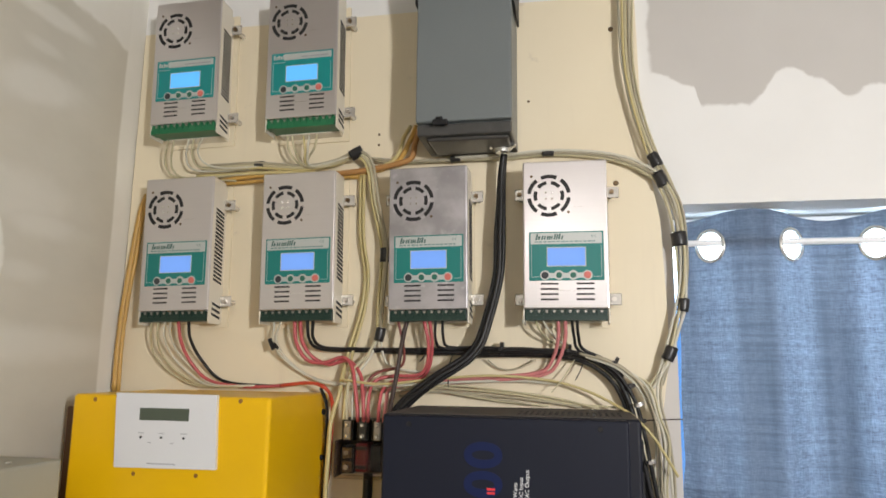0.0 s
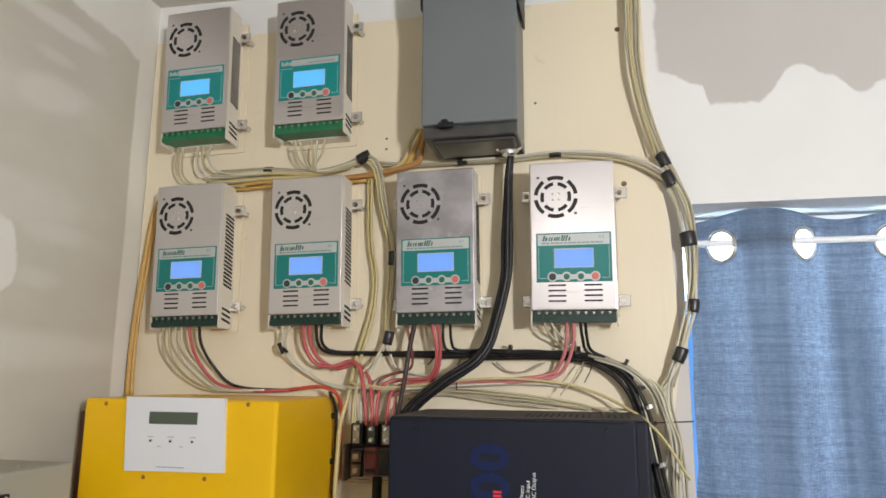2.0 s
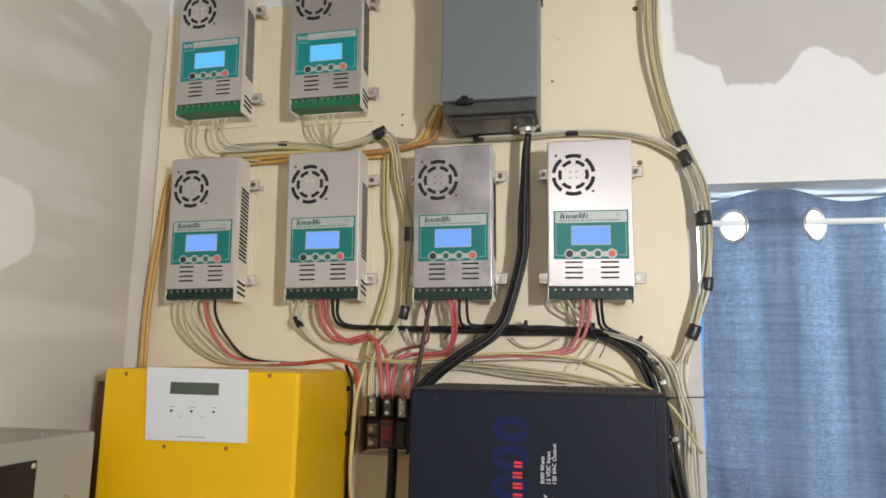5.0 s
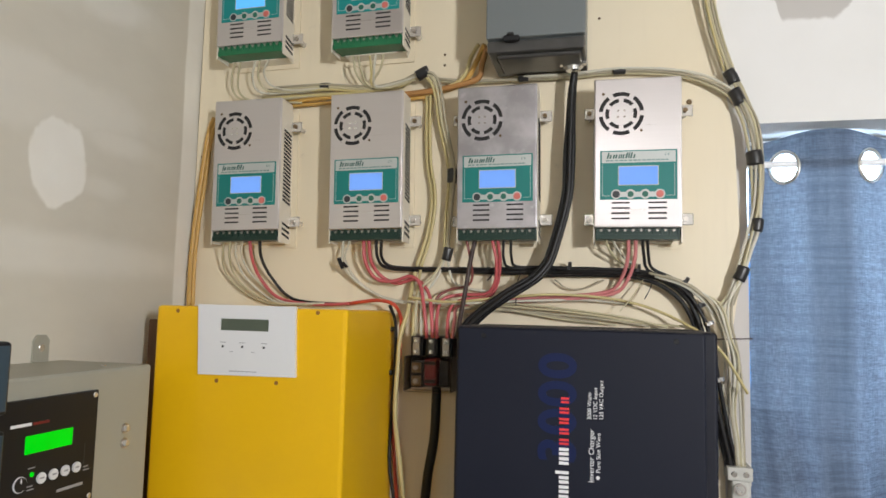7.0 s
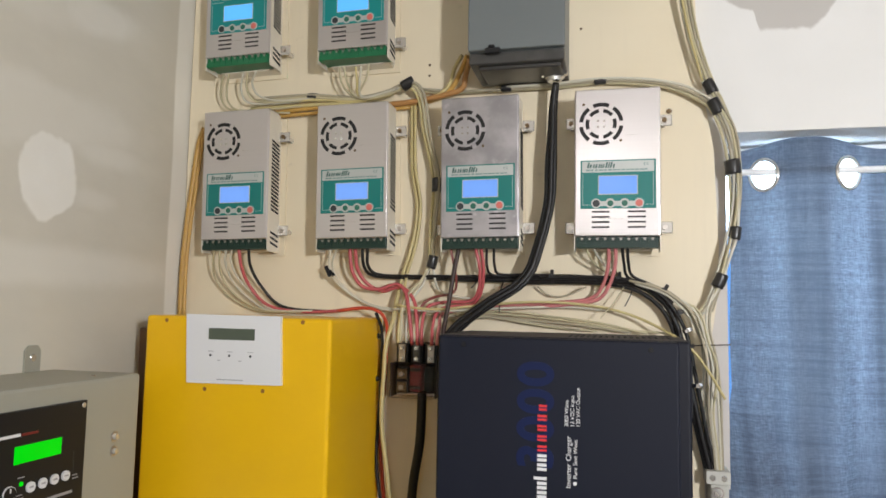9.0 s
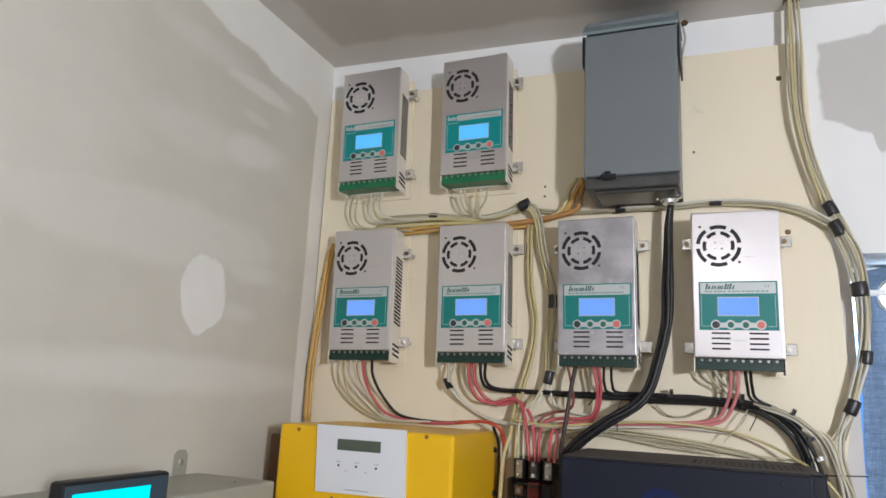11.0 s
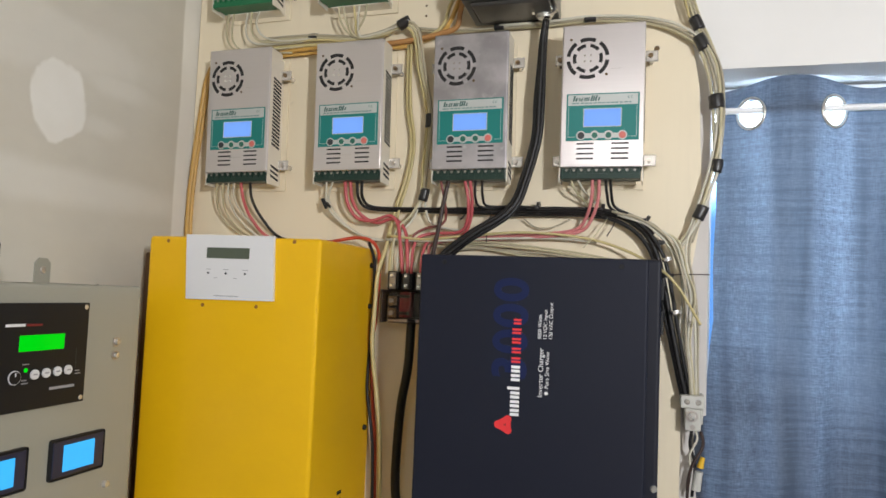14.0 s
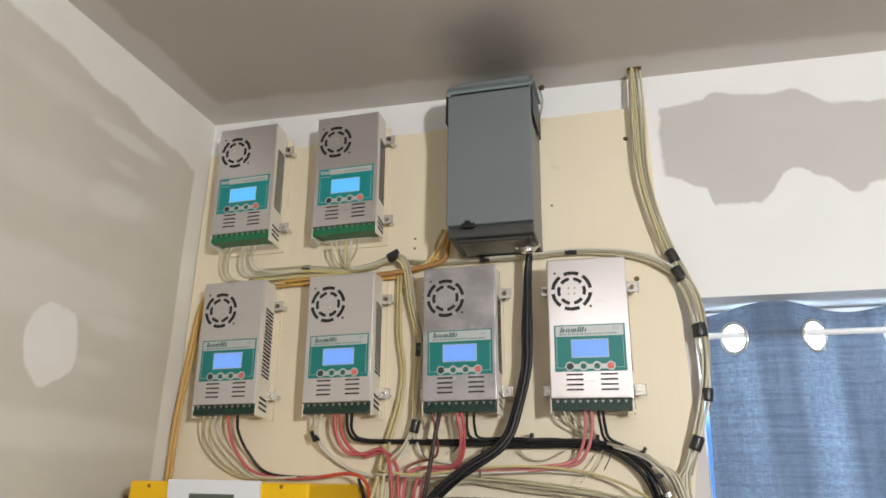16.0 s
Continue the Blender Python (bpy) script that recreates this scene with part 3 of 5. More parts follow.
    if upper:
        part("header", box((0.034, f0, 0.133), (0.124, f1, 0.1448)), SILVER_PRINT, plate)
        # the maker's mark as plain bars of uneven height
        for i, tall in enumerate((0.0085, 0.006, 0.0075, 0.006, 0.0085)):
            part("logo_bar", box((0.0135 + i * 0.0046, f0 - 0.0002, 0.1350), (0.0168 + i * 0.0046, f1, 0.1350 + tall)), SILVER_PRINT, plate)
        part("line_of_print", box((0.066, f0 - 0.0002, 0.1365), (0.118, f1, 0.1385)), INK_GREY, plate)
        part("line_of_print", box((0.013, f0, 0.1285), (0.036, f1, 0.1297)), LABEL_PALE, plate)
    else:
        part("header", box((0.0120, f0, 0.1275), (0.1245, f1, 0.1455)), SILVER_PRINT, plate)
        # the maker's mark as slanted plain strokes, tall and short
        x = 0.0195
        for wide, tall, gap in ((0.0026, 0.0092, 0.0018), (0.0030, 0.0060, 0.0034), (0.0024, 0.0062, 0.0020), (0.0024, 0.0062, 0.0032), (0.0022, 0.0062, 0.0014), (0.0022, 0.0062, 0.0014), (0.0022, 0.0062, 0.0030), (0.0026, 0.0092, 0.0017), (0.0022, 0.0088, 0.0017), (0.0026, 0.0092, 0.0030), (0.0024, 0.0062, 0.0010)):
            bm = prism([(x, 0.1345), (x + wide, 0.1345), (x + wide + tall * 0.28, 0.1345 + tall), (x + tall * 0.28, 0.1345 + tall)], f0 - 0.0002, f1)
            part("logo_bar", bm, LABEL_DARK, plate)
            x += wide + gap * 0.72
        # a line of print too small to read
        for i in range(14):
            part("line_of_print", box((0.0185 + i * 0.0070, f0 - 0.0002, 0.1300), (0.0185 + i * 0.0070 + (0.0058, 0.0046, 0.0052)[i % 3], f1, 0.1322)), LABEL_INK, plate)
        for x in (0.1085, 0.1130):
            part("approval_mark", arc_slot(x + 0.0018, 0.1395, 0.0012, 0.0022, 1.2, 5.1, f0 - 0.0002, f1), LABEL_INK, plate)
    # thin pale frame line round the teal field
    for lo, hi in (((0.0128, f0, 0.0750), (0.0136, f1, 0.1255)), ((0.1226, f0, 0.0750), (0.1234, f1, 0.1255)), ((0.0128, f0, 0.0742), (0.0260, f1, 0.0750)), ((0.1110, f0, 0.0742), (0.1234, f1, 0.0750))):
        part("frame_line", box(lo, hi), LABEL_PALE, plate)
    part("display_window", box((0.0375, f0 - 0.0001, 0.0910), (0.0992, f1, 0.1222), 0.0005, 1), SILVER_PRINT, plate, "pale window edge")
    part("display", box((0.0387, f0 - 0.0005, 0.0921), (0.0980, f1, 0.1211), 0.0005, 1), LCD_CYAN if upper else LCD_BLUE, plate, "lit blue display")
    # pale strip that swells round each of the four buttons
    bm = box((0.0320, f0 - 0.0002, 0.0725), (0.1050, f1, 0.0805))
    for i in range(4):
        disc_into(bm, (0.0345 + i * 0.0222, f1, 0.0770), (0, -1, 0), 0.0078, 0.0009 + i * 0.00002, 16)
    rail = part("button_strip", bm, SILVER_PRINT, plate, "pale button strip")
    for i, m in enumerate((BUTTON_DARK, BUTTON_GREEN, BUTTON_GREEN, BUTTON_RED)):
        part("button", disc((0.0345 + i * 0.0222, f0 - 0.0001, 0.0770), (0, -1, 0), 0.0060 if i in (0, 3) else 0.0050, 0.0013, 16, 0.0052 if i in (0, 3) else 0.0043), m, rail)
    return root


lower = charge_controller(False)
lower.matrix_basis = pose(-0.715, 0, 1.721, 0, -1.0, 0)
for x, z, lean in ((-0.485, 1.722, -1.1), (-0.033, 1.7235, 0.1)):
    copy_thing(lower, pose(x, 0, z, 0, lean, 0))
# same aluminium in a darker copy, its dimmer reflection painted in
dull = charge_controller(False, ALUMINIUM_DIM)
tagged(dull, "smudged aluminium solar charge controller, cover darkened for its dim reflection, teal label, lit display", "charge controller", "charge controllers on the board")
dull.matrix_basis = pose(-0.256, 0, 1.722, 0, -0.7, 0)
upper = charge_controller(True)
upper.matrix_basis = pose(-0.724, 0, 2.068, 0, -1.2, 0)
copy_thing(upper, pose(-0.494, 0, 2.066, 0, -1.0, 0))

# ---- grey enclosure ----
enclosure = thing("electrical_enclosure", "grey enamelled steel disconnect box under the ceiling", "electrical box")
part("body", box((-0.201, -0.118, 2.031), (-0.047, -0.001, 2.344), 0.003), GREY_BOX, enclosure)
part("front_cover", box((-0.2025, -0.131, 2.0455), (-0.0450, -0.114, 2.311), 0.003, 3), GREY_BOX, enclosure, "grey front cover")
bm = prism([(-0.136, 2.310), (-0.136, 2.316), (-0.104, 2.348), (0.0, 2.352), (0.0, 2.346), (-0.100, 2.342)], -0.206, -0.042)
for v in bm.verts:
    v.co.x, v.co.y = v.co.y, v.co.x
bmesh.ops.recalc_face_normals(bm, faces=bm.faces)
part("hood", bm, GREY_HOOD, enclosure, "sloping rain hood")
part("side_cheek", box((-0.207, -0.128, 2.255), (-0.2035, -0.020, 2.312)), BLACK_PLASTIC, enclosure, "dark seam at the hood")
part("side_cheek", box((-0.0445, -0.128, 2.255), (-0.0415, -0.020, 2.312)), BLACK_PLASTIC, enclosure, "dark seam at the hood")
part("knockout_tray", box((-0.188, -0.110, 2.0195), (-0.052, -0.030, 2.0262), 0.005, 3), TRAY, enclosure, "dark glossy pressed underside")
latch = part("latch", box((-0.173, -0.136, 2.0385), (-0.148, -0.129, 2.0475), 0.0015), BLACK_PLASTIC, enclosure, "black latch")
part("latch_tab", box((-0.167, -0.138, 2.0465), (-0.157, -0.130, 2.0515), 0.001), BLACK_PLASTIC, latch)
part("bottom_plate", box((-0.2018, -0.1215, 2.0255), (-0.0462, -0.004, 2.0448), 0.003), BOX_UNDER, enclosure, "dark glossy bottom tray")
fitting = part("conduit_fitting", disc((-0.068, -0.050, 2.0262), (0, 0, -1), 0.0165, 0.0075, 8, 0.0160), GLINT, enclosure, "bright zinc cable fitting")
part("throat", disc((-0.068, -0.050, 2.0190), (0, 0, -1), 0.0130, 0.0060, 20, 0.0120), ZINC, fitting)
for x in (-0.0868, -0.0492):
    part("clamp_screw", disc((x, -0.056, 2.0225), (0, -1, 0), 0.0040, 0.010, 10, 0.0034), GLINT, fitting)
part("side_screw", screw_head((-0.036, -0.030, 2.366), (0, -1, 0), 0.0065), BRASS, enclosure, "dark anchor screw")
part("strap", tube([(-0.040, -0.026, 2.364), (-0.036, -0.022, 2.340), (-0.040, -0.020, 2.318), (-0.0445, -0.02, 2.300)], 0.0022, 6), DULL_BOLT, enclosure, "bent steel strap")

# ---- yellow inverter ----
yellow = thing("wall_inverter", "yellow enamelled wall inverter with a white control panel", "inverter")
bm = box((-0.697, -0.241, 0.98), (-0.379, -0.004, 1.607), 0.006, 3)
part("housing", bm, YELLOW, yellow)
part("mounting_plate", box((-0.672, -0.004, 0.96), (-0.404, -0.0005, 1.60)), ZINC, yellow)
for x, z in ((-0.659, 1.599), (-0.425, 1.601), (-0.586, 1.495), (-0.487, 1.496)):
    part("housing_screw", screw_head((x, -0.2405, z), (0, -1, 0), 0.0036), RUSTY, yellow, "small rusty screw")
for z in (1.575, 1.50, 1.28, 1.12):
    part("side_screw", disc((-0.3792, -0.03, z), (1, 0, 0), 0.0052, 0.005, 12, 0.0038), BLACK_PLASTIC, yellow, "black side screw")
for i in range(6):
    part("side_vent", box((-0.3798, -0.135, 1.12 + i * 0.013), (-0.3786, -0.118, 1.126 + i * 0.013)), GAP, yellow)
panel = part("control_panel", prism([(-0.6200, 1.6098), (-0.6145, 1.5040), (-0.4542, 1.5060), (-0.4588, 1.6093)], -0.247, -0.2405), PANEL_WHITE, yellow, "white plastic control panel")
part("display", box((-0.579, -0.2476, 1.5715), (-0.5005, -0.2465, 1.5890)), LCD_OFF, panel, "unlit grey green display")
for x in (-0.5745, -0.542, -0.5065):
    part("button", disc((x, -0.2468, 1.5475), (0, -1, 0), 0.0019, 0.0012, 10), BUTTON_DARK, panel)
    part("line_of_print", box((x - 0.0048, -0.2474, 1.5530), (x + 0.0048, -0.2468, 1.5540)), INK_GREY, panel)
part("line_of_print", box((-0.562, -0.2474, 1.5105), (-0.517, -0.2468, 1.5117)), INK_GREY, panel)
for x in (-0.563, -0.527):
    part("line_of_print", box((x, -0.2474, 1.5395), (x + 0.006, -0.2468, 1.5404)), INK_GREY, panel)

batten = thing("wooden_batten", "dark brown stained wooden board beside the yellow inverter", "board")
part("plank", box((-0.772, -0.158, 0.9), (-0.701, -0.132, 1.583), 0.003), WOOD, batten)
part("spacer", box((-0.772, -0.132, 1.3), (-0.735, -0.0005, 1.38), 0.002), WOOD, batten)

# ---- black inverter charger ----
inverter = thing("inverter_charger", "navy black metal inverter charger with vertical printing", "inverter")
x0, x1, z0, z1 = -0.2135, 0.1135, 1.163, 1.588
part("housing", box((x0 - 0.006, -0.222, z0), (x1 + 0.017, -0.001, z1), 0.005, 3), NAVY_SIDE, inverter)
part("front_cover", box((x0, -0.2415, z0 + 0.002), (x1, -0.215, z1 - 0.001), 0.0035, 3), NAVY, inverter, "navy powder coated front cover")
part("top_grille", box((x0 - 0.002, -0.216, z1 - 0.001), (x1 + 0.013, -0.006, z1 + 0.0004)), LIT_TOP, inverter, "slotted top, painted paler brown for the light on it")
for i in range(17):
    for j in range(3):
        x, y = -0.036 + i * 0.0088, -0.115 - j * 0.03
        bm = box((x, y, z1 - 0.001), (x + 0.0042, y + 0.017, z1 + 0.0009))
        part("top_vent", bm, GAP, inverter)
for x in (x0 + 0.037, x1 - 0.036):
    for z in (z1 - 0.012, z0 + 0.02):
        part("cover_screw", screw_head((x, -0.2410, z), (0, -1, 0), 0.004), BLACK_PLASTIC, inverter, "black cover screw")
for z, tall in ((1.545, 0.028), (1.50, 0.035)):
    part("side_flap", box((x1 + 0.0165, -0.19, z - tall / 2), (x1 + 0.0215, -0.09, z + tall / 2), 0.0015), BLACK_PLASTIC, inverter)
part("corner_screw", screw_head((x1 + 0.012, -0.2225, 1.276), (0, -1, 0), 0.005), ZINC, inverter, "bright corner screw")
F0, F1 = -0.2421, -0.2412
upward = lambda x, z: pose(x, F0, z, 90, -90, 0)
# big dark blue number lying under the maker's mark
for i, figure in enumerate("3000"):
    lettering(figure, 0.067, upward(-0.0520, 1.411 + 0.0370 * i), BLUE_PRINT, inverter, "printed_digit", 0.0022)
# the maker's mark: a red triangle and plain upright bars, white then red
bm = prism([(-0.0905, 1.3512), (-0.0775, 1.3590), (-0.0700, 1.3560), (-0.0695, 1.3395), (-0.0770, 1.3360), (-0.0900, 1.3425)], F1 - 0.0011, F1)
for i, (x, z, r) in enumerate(((-0.0880, 1.3468, 0.0058), (-0.0745, 1.3552, 0.0056), (-0.0738, 1.3400, 0.0056))):
    disc_into(bm, (x, F1, z), (0, -1, 0), r, 0.00115 + 0.00005 * i, 16)
part("logo_triangle", bm, RED_PRINT, inverter, "red three-lobed mark")
part("logo_eye", prism([(-0.0800, 1.3475), (-0.0768, 1.3495), (-0.0766, 1.3452)], F1 - 0.0015, F1), WINE_PRINT, inverter)


def word_mark(z, heights, pitch, material, stroke):
    """A maker's word as plain upright bars, two close together for each sign."""
    for i, tall in enumerate(heights):
        for k in range(2 if tall < 0.015 else 1):
            a = z + i * pitch + k * (stroke + 0.0016)
            part("logo_bar", box((-0.0590 - tall, F0 - 0.0002, a), (-0.0590, F1, a + stroke), 0.0002, 1), material, inverter)


word_mark(1.3605, (0.0128, 0.0128, 0.0128, 0.0175, 0.0128, 0.0128), 0.0122, WHITE_PRINT, 0.0041)
word_mark(1.4350, (0.0128, 0.0128, 0.0128, 0.0128, 0.0110), 0.0136, RED_PRINT, 0.0032)
lettering("Inverter Charger", 0.0100, upward(-0.0265, 1.389), WHITE_PRINT, inverter)
lettering("Pure Sine Wave", 0.0079, upward(-0.0182, 1.402), WHITE_PRINT, inverter)
part("wave_mark", disc((-0.0212, F1, 1.3955), (0, -1, 0), 0.0026, 0.0006, 10), WHITE_PRINT, inverter)
lettering("3000 Watts", 0.0074, upward(-0.0302, 1.470), WHITE_PRINT, inverter)
lettering("12 VDC Input", 0.0074, upward(-0.0225, 1.470), WHITE_PRINT, inverter)
lettering("120 VAC Output", 0.0074, upward(-0.0148, 1.470), WHITE_PRINT, inverter)

# ---- fuse block ----
fuse = thing("fuse_block", "dark bolted fuse block with red fuse and smoky cover", "fuse block")
part("base", box((-0.342, -0.030, 1.472), (-0.262, -0.0008, 1.566), 0.003), FUSE_AMBER, fuse)
for x0, x1 in ((-0.3435, -0.3405), (-0.264, -0.2615)):
    part("side_wall", box((x0, -0.066, 1.474), (x1, -0.006, 1.532), 0.001, 1), FUSE_AMBER, fuse, "smoky brown side wall")
for i, x in enumerate((-0.3235, -0.2975, -0.2725)):
    pillar = part("pillar", box((x - 0.0105, -0.060, 1.532), (x + 0.0105, -0.028, 1.5655), 0.002), BLACK_PLASTIC, fuse)
    part("terminal_plate", box((x - 0.0062, -0.0625, 1.5335), (x + 0.0062, -0.0598, 1.5640), 0.0008, 1), (STEEL_DARK, BOX_UNDER, STEEL_DARK)[i], pillar, "bolted terminal plate")
    for z in (1.5575, 1.5400):
        part("stud", disc((x, -0.0623, z), (0, -1, 0), 0.0040, 0.0035, 6), EAR, pillar, "tarnished nut")
        part("stud_tip", disc((x, -0.0656, z), (0, -1, 0), 0.0020, 0.0035, 8), GLINT, pillar)
pillar = part("pillar", box((-0.334, -0.058, 1.480), (-0.312, -0.028, 1.523), 0.002), BLACK_PLASTIC, fuse)
for z in (1.513, 1.491):
    part("terminal_plate", box((-0.3315, -0.0602, z - 0.0085), (-0.3150, -0.0578, z + 0.0085), 0.0008, 1), BRASS, pillar, "brown tarnished plate")
    part("stud", disc((-0.3235, -0.0600, z), (0, -1, 0), 0.0046, 0.005, 6), EAR, pillar, "tarnished nut")
part("fuse", box((-0.309, -0.064, 1.484), (-0.287, -0.028, 1.529), 0.004, 3), FUSE_RED, fuse, "red fuse")
part("fuse", box((-0.284, -0.060, 1.484), (-0.266, -0.028, 1.527), 0.003), BLACK_PLASTIC, fuse)
for z in (1.5215, 1.4915):
    part("fuse_clip", box((-0.3075, -0.0660, z - 0.0028), (-0.2885, -0.0635, z + 0.0028), 0.0008, 1), FUSE_AMBER, fuse)
part("bus_bar", box((-0.338, -0.0400, 1.4745), (-0.264, -0.0290, 1.4805), 0.001), STEEL_DARK, fuse)
part("clear_cover", box((-0.340, -0.0715, 1.474), (-0.2645, -0.0703, 1.530), 0.0005, 1), CLEAR, fuse, "smoky clear plastic cover").visible_shadow = False

wire("battery_cable", "thick black battery cable below the fuse block", "cable", WIRE_BLACK, 0.0082, [(-0.292, -0.040, 1.480), (-0.293, -0.045, 1.40), (-0.303, -0.045, 1.33), (-0.309, -0.04, 1.26), (-0.309, -0.04, 1.18), (-0.296, -0.04, 1.10)])

# ---- small terminal at the board's edge ----
lug = thing("splice_terminal", "white two-pole splice block joining cables near the curtain", "terminal")
part("block", box((0.1675, -0.036, 1.3615), (0.2040, 0.0115, 1.3820), 0.002), PORCELAIN, lug)
part("cap", box((0.1740, -0.034, 1.3255), (0.1990, 0.0115, 1.3615), 0.003), PORCELAIN, lug)
for x in (0.1775, 0.1945):
    part("terminal_screw", screw_head((x, -0.0358, 1.3715), (0, -1, 0), 0.0052), GLINT, lug)
bolt = part("cap_bolt", disc((0.1850, -0.0338, 1.3495), (0, -1, 0), 0.0092, 0.004, 18), STEEL_DARK, lug)
part("bolt_head", disc((0.1850, -0.0376, 1.3495), (0, -1, 0), 0.0066, 0.002, 18, 0.0058), ZINC, bolt)
part("cap_bolt", disc((0.1865, -0.0338, 1.3320), (0, -1, 0), 0.0042, 0.003, 12), STEEL_DARK, lug)
part("side_lip", box((0.1990, -0.026, 1.336), (0.2025, 0.0115, 1.3615), 0.001, 1), PORCELAIN, lug)
wire("house_wire", "thin white wire curling out of the splice block", "wire", WIRE_WHITE, 0.0018, [(0.191, -0.03, 1.328), (0.194, -0.03, 1.314), (0.188, -0.03, 1.300), (0.183, -0.03, 1.288), (0.184, -0.03, 1.272)])
wire("house_wire", "black wire below the splice block", "wire", WIRE_BLACK, 0.0026, [(0.186, -0.02, 1.324), (0.184, -0.02, 1.30), (0.192, -0.02, 1.27), (0.188, -0.02, 1.22)])
wire("house_wire", "brown wire below the splice block", "wire", WIRE_BROWN, 0.0026, [(0.200, -0.02, 1.324), (0.203, -0.02, 1.30), (0.184, -0.025, 1.26), (0.18, -0.02, 1.20)])
nut = thing("wire_connector", "small yellow and clear twist connector on the wires", "connector")
part("shell", disc((0.199, -0.026, 1.268), (0.25, 0, 1), 0.0055, 0.017, 12, 0.0035), YELLOW_NUT, nut)
part("sleeve", disc((0.193, -0.026, 1.232), (0.15, 0, 1), 0.0075, 0.030, 12, 0.0065), PORCELAIN, nut)

# ---- grey cabinet on the west wall ----
FX = -0.655
cabinet = thing("control_cabinet", "grey steel control cabinet on the bare wall", "cabinet")
part("body", box((-0.8095, -0.95, 0.95), (FX, -0.302, 1.521), 0.004, 2), CABINET, cabinet)
bm = prism([(-0.362, 1.515), (-0.362, 1.552), (-0.355, 1.560), (-0.340, 1.560), (-0.333, 1.552), (-0.333, 1.515)], -0.8095, -0.8065)
for v in bm.verts:
    v.co.x, v.co.y = v.co.y, v.co.x
bmesh.ops.recalc_face_normals(bm, faces=bm.faces)
ear = part("hanging_ear", bm, CABINET, cabinet, "steel hanging ear")
part("ear_screw", screw_head((-0.8066, -0.3475, 1.541), (1, 0, 0), 0.006), EAR, ear)
for z in (1.437, 1.417):
    part("washer", disc((FX - 0.0005, -0.351, z), (1, 0, 0), 0.0076, 0.0016, 16), STEEL_DARK, cabinet)
    part("face_bolt", disc((FX - 0.0005, -0.351, z), (1, 0, 0), 0.0055, 0.006, 12, 0.0042), EAR, cabinet, "dull face bolt")
part("top_screw", screw_head((-0.69, -0.36, 1.5208), (0, 0, 1), 0.004), ZINC, cabinet)
part("face_bolt", disc((FX - 0.0005, -0.355, 1.228), (1, 0, 0), 0.0058, 0.006, 12, 0.0045), EAR, cabinet, "dull face bolt")

def power_arc(x, y, z):
    """An open ring round the button's stem, facing east."""
    bm = arc_slot(0.0, 0.0, 0.0036, 0.0047, 2.1, 7.3, 0.0, 0.0006, 14)
    bmesh.ops.transform(bm, matrix=pose(x, y, z, 0, 0, 90), verts=bm.verts)
    return bm


remote = thing("remote_panel", "black remote panel with green display and white buttons", "control panel")
ya, yb, za, zb = -0.575, -0.414, 1.358, 1.496
part("plate", box((FX + 0.0003, ya, za), (FX + 0.006, yb, zb), 0.001), BLACK_PLASTIC, remote)
G0, G1 = FX + 0.0055, FX + 0.0072
part("display", box((G0, -0.527, 1.434), (G1, -0.456, 1.4545), 0.0005, 1), GREEN_LCD, remote, "lit green display")
part("logo_bar", box((G0, -0.549, 1.4660), (G1 - 0.0006, -0.520, 1.4695)), WHITE_PRINT, remote)
part("logo_bar", box((G0, -0.518, 1.4660), (G1 - 0.0006, -0.494, 1.4690)), FUSE_RED, remote)
for i in range(4):
    knob = part("button", disc((G0, -0.501 + i * 0.0182, 1.4035 + i * 0.0004), (1, 0, 0), 0.0063, 0.003, 18), PANEL_WHITE, remote, "white round button")
    part("button_print", box((G0 + 0.0028, -0.5042 + i * 0.0182, 1.4027 + i * 0.0004), (G0 + 0.0033, -0.4978 + i * 0.0182, 1.4046 + i * 0.0004)), INK_GREY, knob)
part("power_button", disc((G0, -0.531, 1.402), (1, 0, 0), 0.009, 0.002, 20), PANEL_WHITE, remote, "ringed power button")
part("power_mark", disc((G0 + 0.0019, -0.531, 1.402), (1, 0, 0), 0.0080, 0.001, 20), BLACK_PLASTIC, remote)
part("status_light", disc((G0, -0.5145, 1.410), (1, 0, 0), 0.0028, 0.0015, 10), GREEN_LCD, remote, "green status light")
part("line_of_print", box((G0, -0.475, 1.3805), (G1 - 0.0008, -0.433, 1.384)), INK_GREY, remote)
part("display_end", box((G0, -0.4562, 1.434), (G1 - 0.0002, -0.4525, 1.4545), 0.0005, 1), GAP, remote, "dark end of the display")
part("power_ring", power_arc(G0 + 0.0026, -0.531, 1.402), WHITE_PRINT, remote)
part("power_stem", box((G0 + 0.0026, -0.5318, 1.4035), (G0 + 0.0033, -0.5302, 1.4085)), WHITE_PRINT, remote)
for y, z, wide in ((-0.520, 1.4168, 0.010), (-0.520, 1.3965, 0.008), (-0.520, 1.3925, 0.010), (-0.4335, 1.4015, 0.008), (-0.4335, 1.3975, 0.010)):
    part("line_of_print", box((G0, y, z), (G1 - 0.0009, y + wide, z + 0.0014)), INK_GREY, remote)
for i in range(9):
    part("line_of_print", box((G0, -0.434, 1.4060 + i * 0.0030), (G1 - 0.0010, -0.4325, 1.4075 + i * 0.0030)), BUTTON_DARK, remote)
for y, z in ((yb - 0.006, zb - 0.006), (yb - 0.006, za + 0.006), (ya + 0.006, zb - 0.006)):
    part("corner_screw", screw_head((G0, y, z), (1, 0, 0), 0.0040), EAR, remote)


